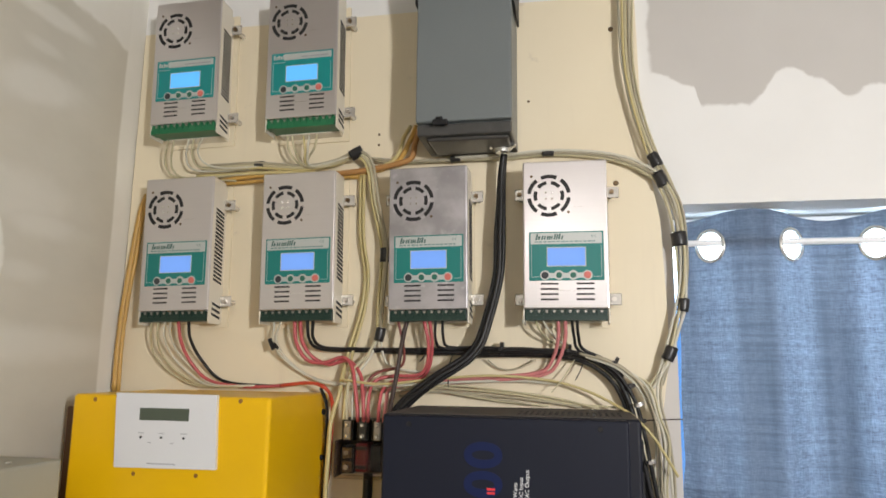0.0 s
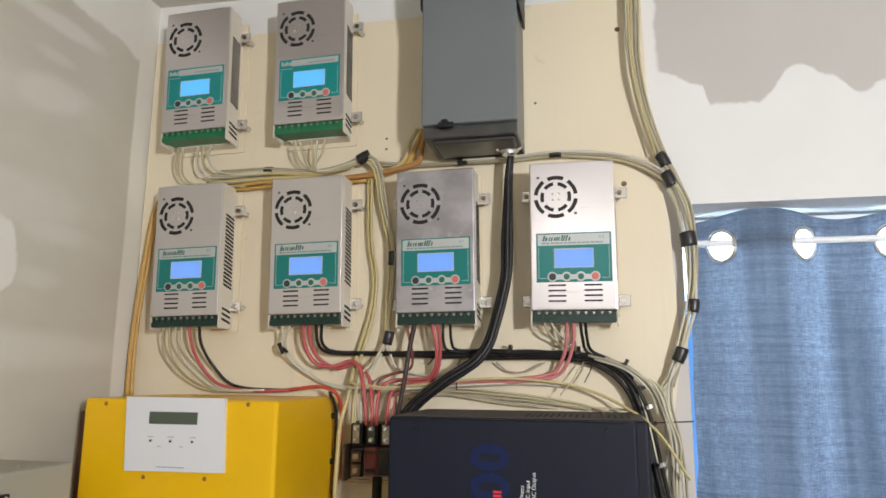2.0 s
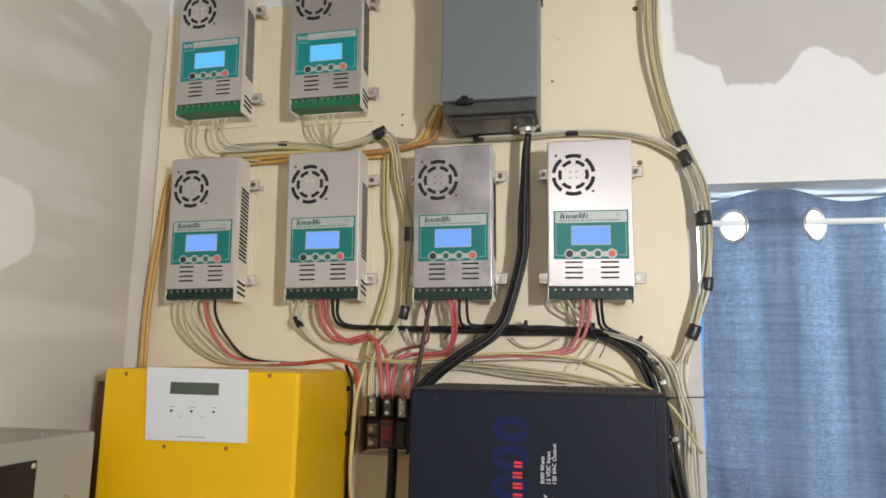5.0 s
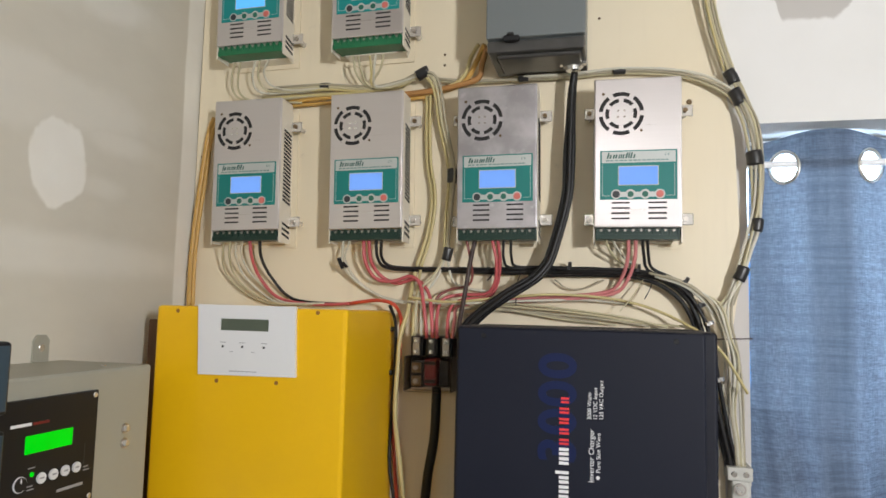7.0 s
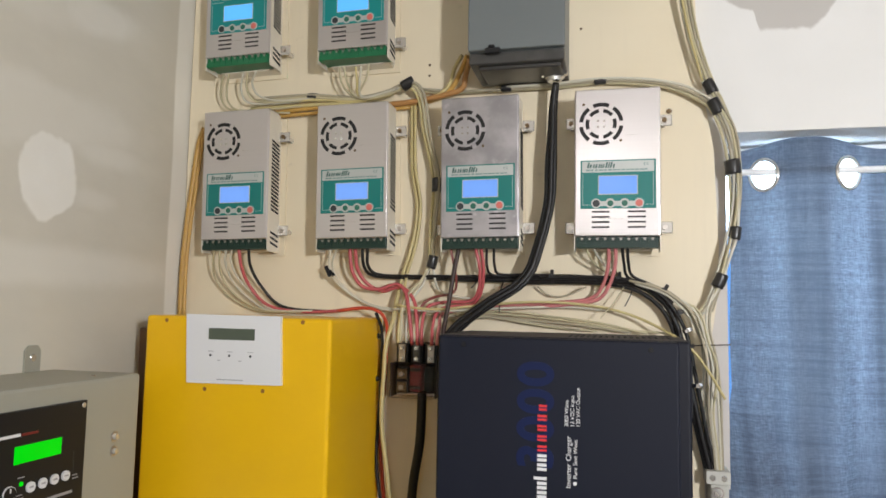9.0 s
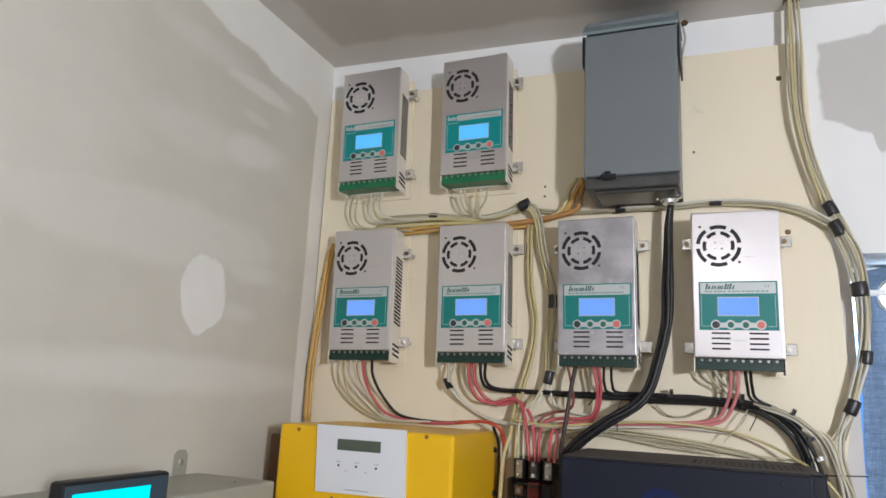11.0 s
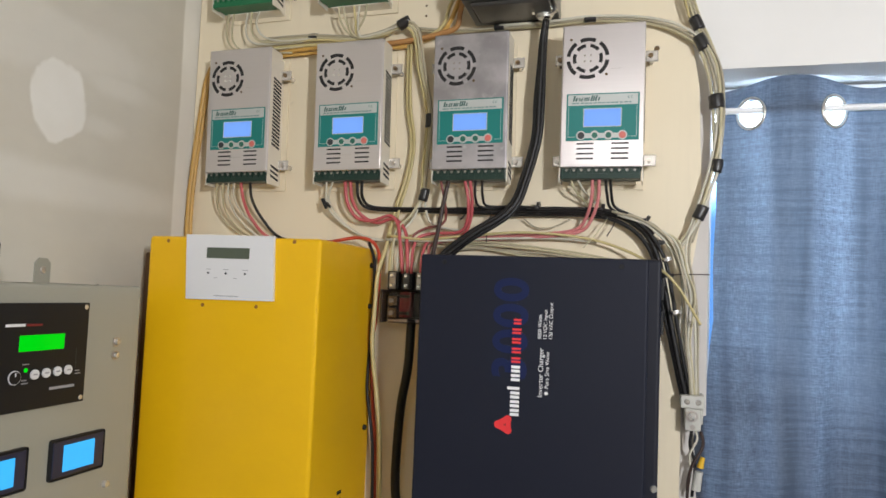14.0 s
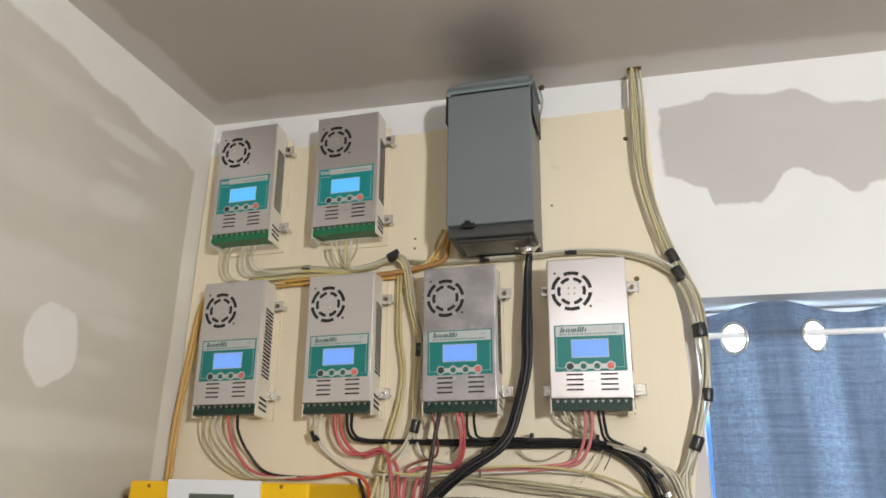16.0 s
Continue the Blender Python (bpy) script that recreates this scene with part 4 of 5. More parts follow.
def meter(name, label, x, y0, y1, z0, z1, depth, bezel, lcd, inset, mat_case):
    root = thing(name, label, "meter")
    part("case", box((x - depth, y0, z0), (x, y1, z1), 0.004, 2), mat_case, root)
    part("bezel", box((x - 0.002, y0 + 0.004, z0 + 0.004), (x + 0.0012, y1 - 0.004, z1 - 0.004), 0.001), bezel, root)
    part("display", box((x, y0 + inset[0], z0 + inset[1]), (x + 0.0020, y1 - inset[2], z1 - inset[3]), 0.0005, 1), lcd, root, "lit display")
    return root


screen_meter = meter("display_monitor", "black framed monitor with a glowing cyan screen", -0.572, -0.772, -0.630, 1.497, 1.568, 0.018, BEZEL, CYAN_LCD, (0.012, 0.014, 0.030, 0.012), BLACK_PLASTIC)
part("bracket", box((FX - 0.0002, -0.72, 1.50), (-0.589, -0.68, 1.516), 0.002), BLACK_PLASTIC, screen_meter)
for z in (1.5405, 1.5275):
    part("screen_text", box((-0.5704, -0.752, z), (-0.5696, -0.696, z + 0.0055)), CYAN_DIM, screen_meter)
charge_meter = meter("panel_meter", "dark panel meter with cyan screen and arrow buttons", -0.632, -0.70, -0.571, 1.388, 1.469, 0.022, BEZEL, CYAN_LCD, (0.012, 0.014, 0.028, 0.012), BLACK_PLASTIC)
for i in range(4):
    zc = 1.4030 + i * 0.0165
    key = part("button", box((-0.632, -0.5935, zc - 0.0065), (-0.6300, -0.5785, zc + 0.0065), 0.002, 2), BEZEL, charge_meter, "slate key")
    if i == 0:
        part("key_mark", box((-0.6302, -0.590, zc - 0.0012), (-0.6294, -0.582, zc + 0.0012)), SILVER_PRINT, key)
    else:
        rise = (0, -1, 1, 1)[i]
        for side in (-1, 1):
            bm = box((-0.6302, -0.0026, -0.0008), (-0.6294, 0.0026, 0.0008))
            bmesh.ops.transform(bm, matrix=pose(0, -0.586 + side * 0.0017, zc, -side * rise * 38, 0, 0), verts=bm.verts)
            part("key_mark", bm, SILVER_PRINT, key)
for i in range(3):
    part("reading_bar", box((-0.6302, -0.650 + i * 0.0155, 1.437), (-0.6296, -0.6385 + i * 0.0155, 1.4495), 0.0003, 1), CYAN_DIM, charge_meter)
wire("house_wire", "thin grey lead between monitor and meter", "wire", WIRE_GREY, 0.0016, [(-0.583, -0.665, 1.499), (-0.605, -0.662, 1.485), (-0.640, -0.660, 1.466)])
for ya in (-0.463, -0.596):
    m = meter("panel_meter", "small panel meter with a lit blue screen", FX + 0.004, ya, ya + 0.098, 1.255, 1.311, 0.0037, BEZEL_GLOW, SMALL_LCD, (0.021, 0.010, 0.021, 0.010), BLACK_PLASTIC)

# ---- curtain ----
ROD_Y, ROD_Z, STEP, FIRST = 0.078, 1.868, 0.1325, 0.2825
curtain = thing("window_curtain", "blue slubby woven curtain on grommets, closed over the window", "curtain")


def fold(x, z):
    """Depth of the cloth: it weaves round the rod at the top and hangs in soft folds below."""
    top = min(1.0, max(0.0, (z - 1.62) / 0.25))
    a = math.sin(math.pi * (x - FIRST) / STEP)
    soft = 0.85 * a + 0.55 * math.sin(21 * x + 1.3 * z) + 0.45 * math.sin(47 * x + 2.1) + 0.26 * math.sin(96 * x + 1.5 * z)
    loose = min(1.0, max(0.0, (1.46 - z) / 0.12)) * max(0.0, 1 - (x - 0.228) / 0.16)
    return ROD_Y + 0.006 - 0.088 * loose - 0.024 * a * top - 0.019 * soft * (1 - top) + 0.0016 * noise.noise(Vector((x * 30, 0, z * 16)))


def left_edge(z):
    return -0.001 + 0.0085 * math.sin(3.1 * (1.9 - z)) * 0.3 - 0.003 * min(1.0, max(0.0, (1.70 - z) / 0.10)) - 0.013 * min(1.0, max(0.0, (1.50 - z) / 0.10)) - 0.024 * min(1.0, max(0.0, (1.40 - z) / 0.10)) + 0.003 * noise.noise(Vector((3.3, z * 5, 0)))


def hem_wave(x):
    """How the stitched edge rises and dips along the curtain."""
    return 0.7 * math.sin(24 * (x - 0.255)) + 0.3 * math.sin(9 * x + 0.4)


def cloth(x0, x1, z0, z1, dx, dz, offset, holes, droop=0.0):
    bm = bmesh.new()
    nx, nz = int((x1 - x0) / dx), int((z1 - z0) / dz)
    grid = []
    for j in range(nz + 1):
        row = []
        for i in range(nx + 1):
            x, z = x0 + (x1 - x0) * i / nx, z0 + (z1 - z0) * j / nz
            z += droop * hem_wave(x)
            rise = 0.010 * max(0.0, (z - 1.84) / 0.1) * math.sin(math.pi * (x - FIRST) / STEP)
            xx = x + (left_edge(z) if z < 1.80 else 0.0) * max(0.0, 1 - (x - x0) / 0.05)
            row.append(bm.verts.new((xx, fold(x, z) + offset, z + rise)))
        grid.append(row)
    for j in range(nz):
        for i in range(nx):
            x, z = x0 + (x1 - x0) * (i + 0.5) / nx, z0 + (z1 - z0) * (j + 0.5) / nz
            k = round((x - FIRST) / STEP)
            if holes and k >= 0 and ((x - FIRST - k * STEP) / 0.0215) ** 2 + ((z - ROD_Z) / 0.0255) ** 2 < 1:
                continue
            bm.faces.new((grid[j][i], grid[j][i + 1], grid[j + 1][i + 1], grid[j + 1][i]))
    return bm


part("cloth", cloth(0.228, 1.29, 0.62, 1.921, 0.0036, 0.0042, 0.0, True), CURTAIN, curtain, smooth=True)
# the stitched edge of the turned-down heading
part("hem", cloth(0.2285, 1.29, 1.806, 1.8073, 0.0036, 0.0006, -0.0012, False, 0.017), HEADING, curtain, "wavy stitched edge of the heading", True)
for k in range(8):
    x = FIRST + k * STEP
    lean = math.atan2(-0.024 * math.pi / STEP * math.cos(math.pi * k), 1.0)
    bm = bmesh.new()
    rings = []
    for a in range(20):
        t = 2 * math.pi * a / 20
        c = Vector((0.0238 * math.cos(t), 0, 0.0278 * math.sin(t)))
        out = Vector((math.cos(t), 0, math.sin(t)))
        rings.append([bm.verts.new(c + 0.0038 * (math.cos(s) * out + math.sin(s) * Vector((0, 1, 0)))) for s in (0, 1.05, 2.09, 3.14, 4.19, 5.24)])
    for a in range(20):
        for s in range(6):
            bm.faces.new((rings[a][s], rings[a][(s + 1) % 6], rings[(a + 1) % 20][(s + 1) % 6], rings[(a + 1) % 20][s]))
    bmesh.ops.recalc_face_normals(bm, faces=bm.faces)
    bmesh.ops.transform(bm, matrix=pose(x, ROD_Y + 0.006, ROD_Z, 0, 0, math.degrees(lean)), verts=bm.verts)
    part("grommet", bm, GLINT, curtain, "bright steel grommet", True)

rod = thing("curtain_rod", "white curtain rod across the window recess", "curtain rod")
part("pole", disc((0.2105, ROD_Y, ROD_Z + 0.004), (1, 0, 0), 0.0058, 1.089, 14), ROD, rod)
part("end_cup", disc((0.2105, ROD_Y, ROD_Z + 0.004), (1, 0, 0), 0.011, 0.006, 14), ROD, rod)

# ---- hole in the ceiling for the wire drop ----
hatch = thing("cable_sleeve", "dark torn cable hole where wires leave the ceiling", "cable hole")
part("rim", box((0.131, -0.030, 2.3840), (0.158, -0.012, 2.3868)), WOOD, hatch)
slot = thing("cover_strip", "grey tan cardboard strip behind the dropping wires", "strip")
part("strip", box((0.119, 0.0085, 2.318), (0.147, 0.0115, 2.384)), WEST, slot)

# ---- small fittings among the wires ----
clip = thing("wire_clip", "small black spring clip on a white wire", "clip")
part("jaw", disc((-0.475, -0.046, 1.697), (0.5, -0.2, -1), 0.0042, 0.020, 10, 0.0030), BLACK_PLASTIC, clip)
part("jaw", disc((-0.468, -0.046, 1.689), (0.9, -0.2, -0.7), 0.0035, 0.012, 10, 0.0024), BLACK_PLASTIC, clip)
for place, way in (((0.106, -0.030, 1.663), (0.9, 0, -0.5)), ((0.130, -0.030, 1.628), (0.45, 0, -0.9)), ((0.142, -0.030, 1.575), (0.2, 0, -1)), ((0.035, -0.028, 1.681), (1, 0, -0.05)), ((-0.075, -0.026, 1.684), (1, 0, 0))):
    tie = thing("cable_tie", "black cable tie drawn round the cable trunk", "cable tie")
    part("band", disc(place, way, 0.0112, 0.0055, 14), TAPE, tie)
    part("ratchet", box((place[0] - 0.003, place[1] - 0.0155, place[2] - 0.003), (place[0] + 0.003, place[1] - 0.0095, place[2] + 0.003), 0.0008, 1), TAPE, tie)

# bright pieces added for the reflections on the trunk's plastic ties
for place, way in (((0.141, -0.042, 1.602), (0.35, 0, -1)), ((0.156, -0.042, 1.517), (0.2, 0, -1))):
    clip = thing("tie_glint", "bright reflection on a plastic tie of the trunk, added as a small steel piece", "clip")
    part("band", disc(place, way, 0.0080, 0.0060, 12), GLINT, clip)
    part("tongue", box((place[0] - 0.004, place[1] - 0.0120, place[2] - 0.007), (place[0] + 0.002, place[1] - 0.0070, place[2] - 0.001), 0.001, 1), GLINT, clip)

# ---- single wires ----
wire("sensor_wire", "thin pale insulated signal wire from a charge controller", "wire", WIRE_CREAM, 0.0020, [(-0.696, -0.060, 1.727), (-0.703, -0.050, 1.703), (-0.711, -0.025, 1.673), (-0.680, -0.018, 1.639), (-0.622, -0.020, 1.615), (-0.544, -0.030, 1.614)])
wire("sensor_wire", "thin pale insulated signal wire from a charge controller", "wire", WIRE_CREAM, 0.0020, [(-0.683, -0.060, 1.727), (-0.689, -0.050, 1.698), (-0.692, -0.025, 1.668), (-0.661, -0.020, 1.637), (-0.606, -0.025, 1.616), (-0.527, -0.032, 1.615)])
wire("sensor_wire", "thin pale insulated signal wire from a charge controller", "wire", WIRE_WHITE, 0.0020, [(-0.671, -0.060, 1.727), (-0.676, -0.050, 1.701), (-0.673, -0.025, 1.668), (-0.642, -0.018, 1.637), (-0.597, -0.020, 1.616), (-0.517, -0.030, 1.616)])
wire("sensor_wire", "thin pale insulated signal wire from a charge controller", "wire", WIRE_WHITE, 0.0020, [(-0.658, -0.060, 1.727), (-0.665, -0.050, 1.705), (-0.659, -0.030, 1.674), (-0.626, -0.020, 1.639), (-0.586, -0.025, 1.617), (-0.504, -0.035, 1.617)])
wire("power_wire", "red insulated battery wire bent along the board", "wire", WIRE_RED, 0.0030, [(-0.644, -0.060, 1.727), (-0.642, -0.050, 1.693), (-0.632, -0.032, 1.658), (-0.599, -0.022, 1.625), (-0.528, -0.030, 1.615), (-0.446, -0.045, 1.618)])
wire("power_wire", "black insulated battery wire bent along the board", "wire", WIRE_BLACK, 0.0027, [(-0.624, -0.060, 1.728), (-0.624, -0.050, 1.696), (-0.609, -0.032, 1.659), (-0.573, -0.018, 1.624), (-0.486, -0.025, 1.617), (-0.437, -0.040, 1.621)])
wire("power_wire", "orange red insulated battery wire bent along the board", "wire", WIRE_ORANGE, 0.0031, [(-0.451, -0.045, 1.618), (-0.397, -0.060, 1.624), (-0.364, -0.070, 1.618), (-0.357, -0.050, 1.598), (-0.360, -0.035, 1.561), (-0.366, -0.025, 1.481), (-0.375, -0.020, 1.421), (-0.367, -0.020, 1.324), (-0.359, -0.020, 1.247), (-0.353, -0.020, 1.087)])
wire("power_wire", "black insulated battery wire bent along the board", "wire", WIRE_BLACK, 0.0029, [(-0.373, -0.060, 1.616), (-0.367, -0.045, 1.585), (-0.369, -0.035, 1.521), (-0.374, -0.030, 1.422), (-0.375, -0.030, 1.345), (-0.360, -0.030, 1.250), (-0.354, -0.030, 1.090)])
wire("house_wire", "yellow building wire running across the cream board", "wire", WIRE_YELLOW, 0.0040, [(-0.330, -0.012, 1.996), (-0.327, -0.012, 1.883), (-0.316, -0.012, 1.812), (-0.321, -0.014, 1.751), (-0.340, -0.018, 1.680), (-0.345, -0.030, 1.640), (-0.347, -0.040, 1.608), (-0.356, -0.050, 1.563), (-0.359, -0.050, 1.514), (-0.361, -0.050, 1.428), (-0.350, -0.045, 1.340), (-0.340, -0.045, 1.256), (-0.334, -0.045, 1.096)])
wire("house_wire", "yellow building wire running across the cream board", "wire", WIRE_YELLOW, 0.0027, [(-0.322, -0.020, 1.994), (-0.319, -0.020, 1.881), (-0.308, -0.020, 1.811), (-0.314, -0.020, 1.745), (-0.330, -0.025, 1.680), (-0.330, -0.040, 1.640), (-0.333, -0.050, 1.601), (-0.333, -0.055, 1.560)])
wire("house_wire", "pale cream building wire running across the cream board", "wire", WIRE_CREAM, 0.0027, [(-0.283, -0.030, 1.710), (-0.301, -0.035, 1.672), (-0.325, -0.045, 1.642), (-0.330, -0.050, 1.606), (-0.328, -0.055, 1.561)])
wire("house_wire", "white building wire running across the cream board", "wire", WIRE_WHITE, 0.0023, [(-0.284, -0.026, 1.708), (-0.299, -0.030, 1.666), (-0.317, -0.045, 1.635), (-0.320, -0.050, 1.601), (-0.318, -0.055, 1.561)])
wire("house_wire", "white building wire running across the cream board", "wire", WIRE_WHITE, 0.0023, [(-0.282, -0.028, 1.708), (-0.276, -0.025, 1.671), (-0.264, -0.020, 1.654), (-0.224, -0.018, 1.645), (-0.170, -0.016, 1.645)])
wire("sensor_wire", "thin pale insulated signal wire from a charge controller", "wire", WIRE_WHITE, 0.0022, [(-0.463, -0.060, 1.727), (-0.468, -0.045, 1.691), (-0.456, -0.030, 1.665), (-0.419, -0.020, 1.638), (-0.367, -0.030, 1.622), (-0.294, -0.035, 1.621), (-0.187, -0.030, 1.627)])
wire("sensor_wire", "thin pale insulated signal wire from a charge controller", "wire", WIRE_WHITE, 0.0020, [(-0.450, -0.060, 1.727), (-0.464, -0.045, 1.696), (-0.447, -0.025, 1.660), (-0.403, -0.018, 1.632), (-0.336, -0.030, 1.620)])
wire("power_wire", "red insulated battery wire bent along the board", "wire", WIRE_RED, 0.0033, [(-0.425, -0.060, 1.727), (-0.422, -0.055, 1.691), (-0.406, -0.045, 1.663), (-0.376, -0.040, 1.658), (-0.345, -0.040, 1.667), (-0.326, -0.045, 1.655), (-0.315, -0.055, 1.621), (-0.306, -0.060, 1.562)])
wire("power_wire", "red insulated battery wire bent along the board", "wire", WIRE_RED, 0.0033, [(-0.415, -0.060, 1.727), (-0.413, -0.050, 1.692), (-0.398, -0.038, 1.667), (-0.370, -0.032, 1.655), (-0.336, -0.035, 1.662), (-0.310, -0.045, 1.640), (-0.301, -0.055, 1.607), (-0.296, -0.060, 1.562)])
wire("power_wire", "black insulated battery wire bent along the board", "wire", WIRE_BLACK, 0.0029, [(-0.402, -0.060, 1.728), (-0.401, -0.050, 1.697), (-0.389, -0.030, 1.682), (-0.331, -0.020, 1.679), (-0.240, -0.018, 1.680), (-0.112, -0.020, 1.682)])
wire("power_wire", "black insulated battery wire bent along the board", "wire", WIRE_BLACK, 0.0029, [(-0.392, -0.060, 1.728), (-0.394, -0.050, 1.699), (-0.379, -0.035, 1.684), (-0.319, -0.028, 1.682), (-0.218, -0.028, 1.682), (-0.111, -0.030, 1.684), (-0.037, -0.030, 1.681), (0.027, -0.030, 1.679), (0.067, -0.030, 1.672)])
wire("power_wire", "dark red insulated battery wire bent along the board", "wire", WIRE_DARKRED, 0.0024, [(-0.242, -0.060, 1.729), (-0.235, -0.055, 1.694), (-0.234, -0.045, 1.666), (-0.244, -0.040, 1.652), (-0.275, -0.035, 1.645), (-0.295, -0.040, 1.631), (-0.300, -0.050, 1.602), (-0.298, -0.060, 1.562)])
wire("power_wire", "dark brown insulated battery wire bent along the board", "wire", WIRE_BROWN, 0.0040, [(-0.227, -0.060, 1.729), (-0.235, -0.060, 1.689), (-0.241, -0.065, 1.642), (-0.246, -0.075, 1.599), (-0.247, -0.090, 1.565)])
wire("power_wire", "red insulated battery wire bent along the board", "wire", WIRE_RED, 0.0030, [(-0.198, -0.060, 1.729), (-0.191, -0.055, 1.690), (-0.197, -0.040, 1.655), (-0.214, -0.032, 1.639), (-0.256, -0.030, 1.637), (-0.285, -0.040, 1.628), (-0.292, -0.050, 1.602), (-0.289, -0.060, 1.562)])
wire("power_wire", "red insulated battery wire bent along the board", "wire", WIRE_RED, 0.0030, [(-0.189, -0.060, 1.730), (-0.186, -0.050, 1.695), (-0.192, -0.035, 1.658), (-0.209, -0.028, 1.634), (-0.251, -0.030, 1.629), (-0.268, -0.045, 1.617), (-0.272, -0.055, 1.593), (-0.269, -0.070, 1.564)])
wire("power_wire", "black insulated battery wire bent along the board", "wire", WIRE_BLACK, 0.0024, [(-0.179, -0.060, 1.730), (-0.180, -0.050, 1.698), (-0.170, -0.035, 1.684), (-0.112, -0.025, 1.683), (-0.037, -0.024, 1.685), (0.032, -0.024, 1.678)])
wire("power_wire", "black insulated battery wire bent along the board", "wire", WIRE_BLACK, 0.0024, [(-0.167, -0.060, 1.730), (-0.167, -0.050, 1.700), (-0.159, -0.035, 1.686), (-0.102, -0.030, 1.686), (-0.027, -0.028, 1.680), (0.045, -0.026, 1.675)])
wire("sensor_wire", "thin pale insulated signal wire from a charge controller", "wire", WIRE_CREAM, 0.0020, [(-0.015, -0.060, 1.731), (-0.009, -0.050, 1.714), (0.003, -0.030, 1.700), (0.020, -0.020, 1.690)])
wire("sensor_wire", "thin pale insulated signal wire from a charge controller", "wire", WIRE_WHITE, 0.0020, [(-0.005, -0.060, 1.731), (0.003, -0.050, 1.717), (0.014, -0.030, 1.703), (0.029, -0.020, 1.691)])
wire("power_wire", "faded red insulated battery wire bent along the board", "wire", WIRE_PINK, 0.0031, [(0.021, -0.060, 1.732), (0.020, -0.050, 1.699), (0.010, -0.032, 1.667), (-0.010, -0.022, 1.647), (-0.069, -0.020, 1.639), (-0.140, -0.020, 1.634), (-0.216, -0.028, 1.626), (-0.257, -0.045, 1.616), (-0.259, -0.060, 1.594), (-0.260, -0.070, 1.564)])
wire("power_wire", "faded red insulated battery wire bent along the board", "wire", WIRE_PINK, 0.0031, [(0.032, -0.060, 1.732), (0.031, -0.050, 1.699), (0.020, -0.035, 1.666), (-0.001, -0.025, 1.644), (-0.059, -0.025, 1.635), (-0.139, -0.025, 1.629), (-0.206, -0.030, 1.621)])
wire("power_wire", "black insulated battery wire bent along the board", "wire", WIRE_BLACK, 0.0026, [(0.042, -0.060, 1.732), (0.045, -0.050, 1.704), (0.052, -0.035, 1.682), (0.089, -0.028, 1.664), (0.116, -0.030, 1.638)])
wire("power_wire", "black insulated battery wire bent along the board", "wire", WIRE_BLACK, 0.0026, [(0.050, -0.060, 1.732), (0.052, -0.050, 1.704), (0.059, -0.038, 1.684), (0.094, -0.032, 1.667), (0.121, -0.030, 1.641)])
wire("house_wire", "yellow building wire running across the cream board", "wire", WIRE_YELLOW, 0.0023, [(-0.341, -0.050, 1.630), (-0.269, -0.055, 1.624), (-0.183, -0.050, 1.633), (-0.091, -0.040, 1.640), (0.001, -0.030, 1.634), (0.064, -0.030, 1.618), (0.115, -0.050, 1.593), (0.140, -0.070, 1.575), (0.163, -0.070, 1.548), (0.194, -0.060, 1.496)])
wire("house_wire", "white building wire running across the cream board", "wire", WIRE_WHITE, 0.0022, [(-0.347, -0.045, 1.623), (-0.251, -0.050, 1.622), (-0.138, -0.035, 1.629), (-0.045, -0.020, 1.632), (0.028, -0.015, 1.627)])
wire("house_wire", "pale cream building wire running across the cream board", "wire", WIRE_CREAM, 0.0020, [(-0.333, -0.040, 1.615), (-0.236, -0.030, 1.620), (-0.140, -0.020, 1.617), (-0.045, -0.018, 1.609), (0.038, -0.020, 1.597), (0.108, -0.030, 1.593)])
wire("house_wire", "grey building wire running across the cream board", "wire", WIRE_GREY, 0.0020, [(-0.275, -0.030, 1.610), (-0.208, -0.020, 1.616), (-0.130, -0.016, 1.610), (-0.035, -0.018, 1.603), (0.056, -0.020, 1.592)])
wire("house_wire", "pale cream building wire running across the cream board", "wire", WIRE_CREAM, 0.0018, [(-0.295, -0.030, 1.614), (-0.188, -0.020, 1.613), (-0.082, -0.018, 1.599), (0.002, -0.020, 1.593)])
wire("house_wire", "grey building wire running across the cream board", "wire", WIRE_GREY, 0.0020, [(-0.246, -0.025, 1.604), (-0.178, -0.020, 1.612), (-0.101, -0.018, 1.604), (-0.026, -0.020, 1.595)])
wire("house_wire", "pale cream building wire running across the cream board", "wire", WIRE_CREAM, 0.0018, [(-0.233, -0.040, 1.617), (-0.158, -0.030, 1.623), (-0.082, -0.022, 1.617), (0.010, -0.022, 1.606), (0.082, -0.028, 1.591)])
wire("house_wire", "grey building wire running across the cream board", "wire", WIRE_GREY, 0.0016, [(-0.098, -0.015, 1.666), (-0.079, -0.014, 1.652), (-0.051, -0.014, 1.651), (-0.018, -0.015, 1.666)])
wire("zip_tie", "loose trimmed tail of a plastic cable tie", "cable tie", WIRE_BLACK, 0.0009, [(0.061, -0.030, 1.676), (0.056, -0.035, 1.655), (0.046, -0.045, 1.635)])
wire("zip_tie", "loose trimmed tail of a plastic cable tie", "cable tie", WIRE_CREAM, 0.0010, [(0.045, -0.025, 1.667), (0.028, -0.035, 1.640), (0.008, -0.045, 1.615)])
wire("zip_tie", "loose trimmed tail of a plastic cable tie", "cable tie", WIRE_BLACK, 0.0009, [(-0.153, -0.030, 1.678), (-0.159, -0.040, 1.654), (-0.159, -0.045, 1.621)])
wire("zip_tie", "loose trimmed tail of a plastic cable tie", "cable tie", WIRE_BLACK, 0.0013, [(-0.196, -0.030, 1.682), (-0.205, -0.035, 1.667), (-0.210, -0.035, 1.662)])
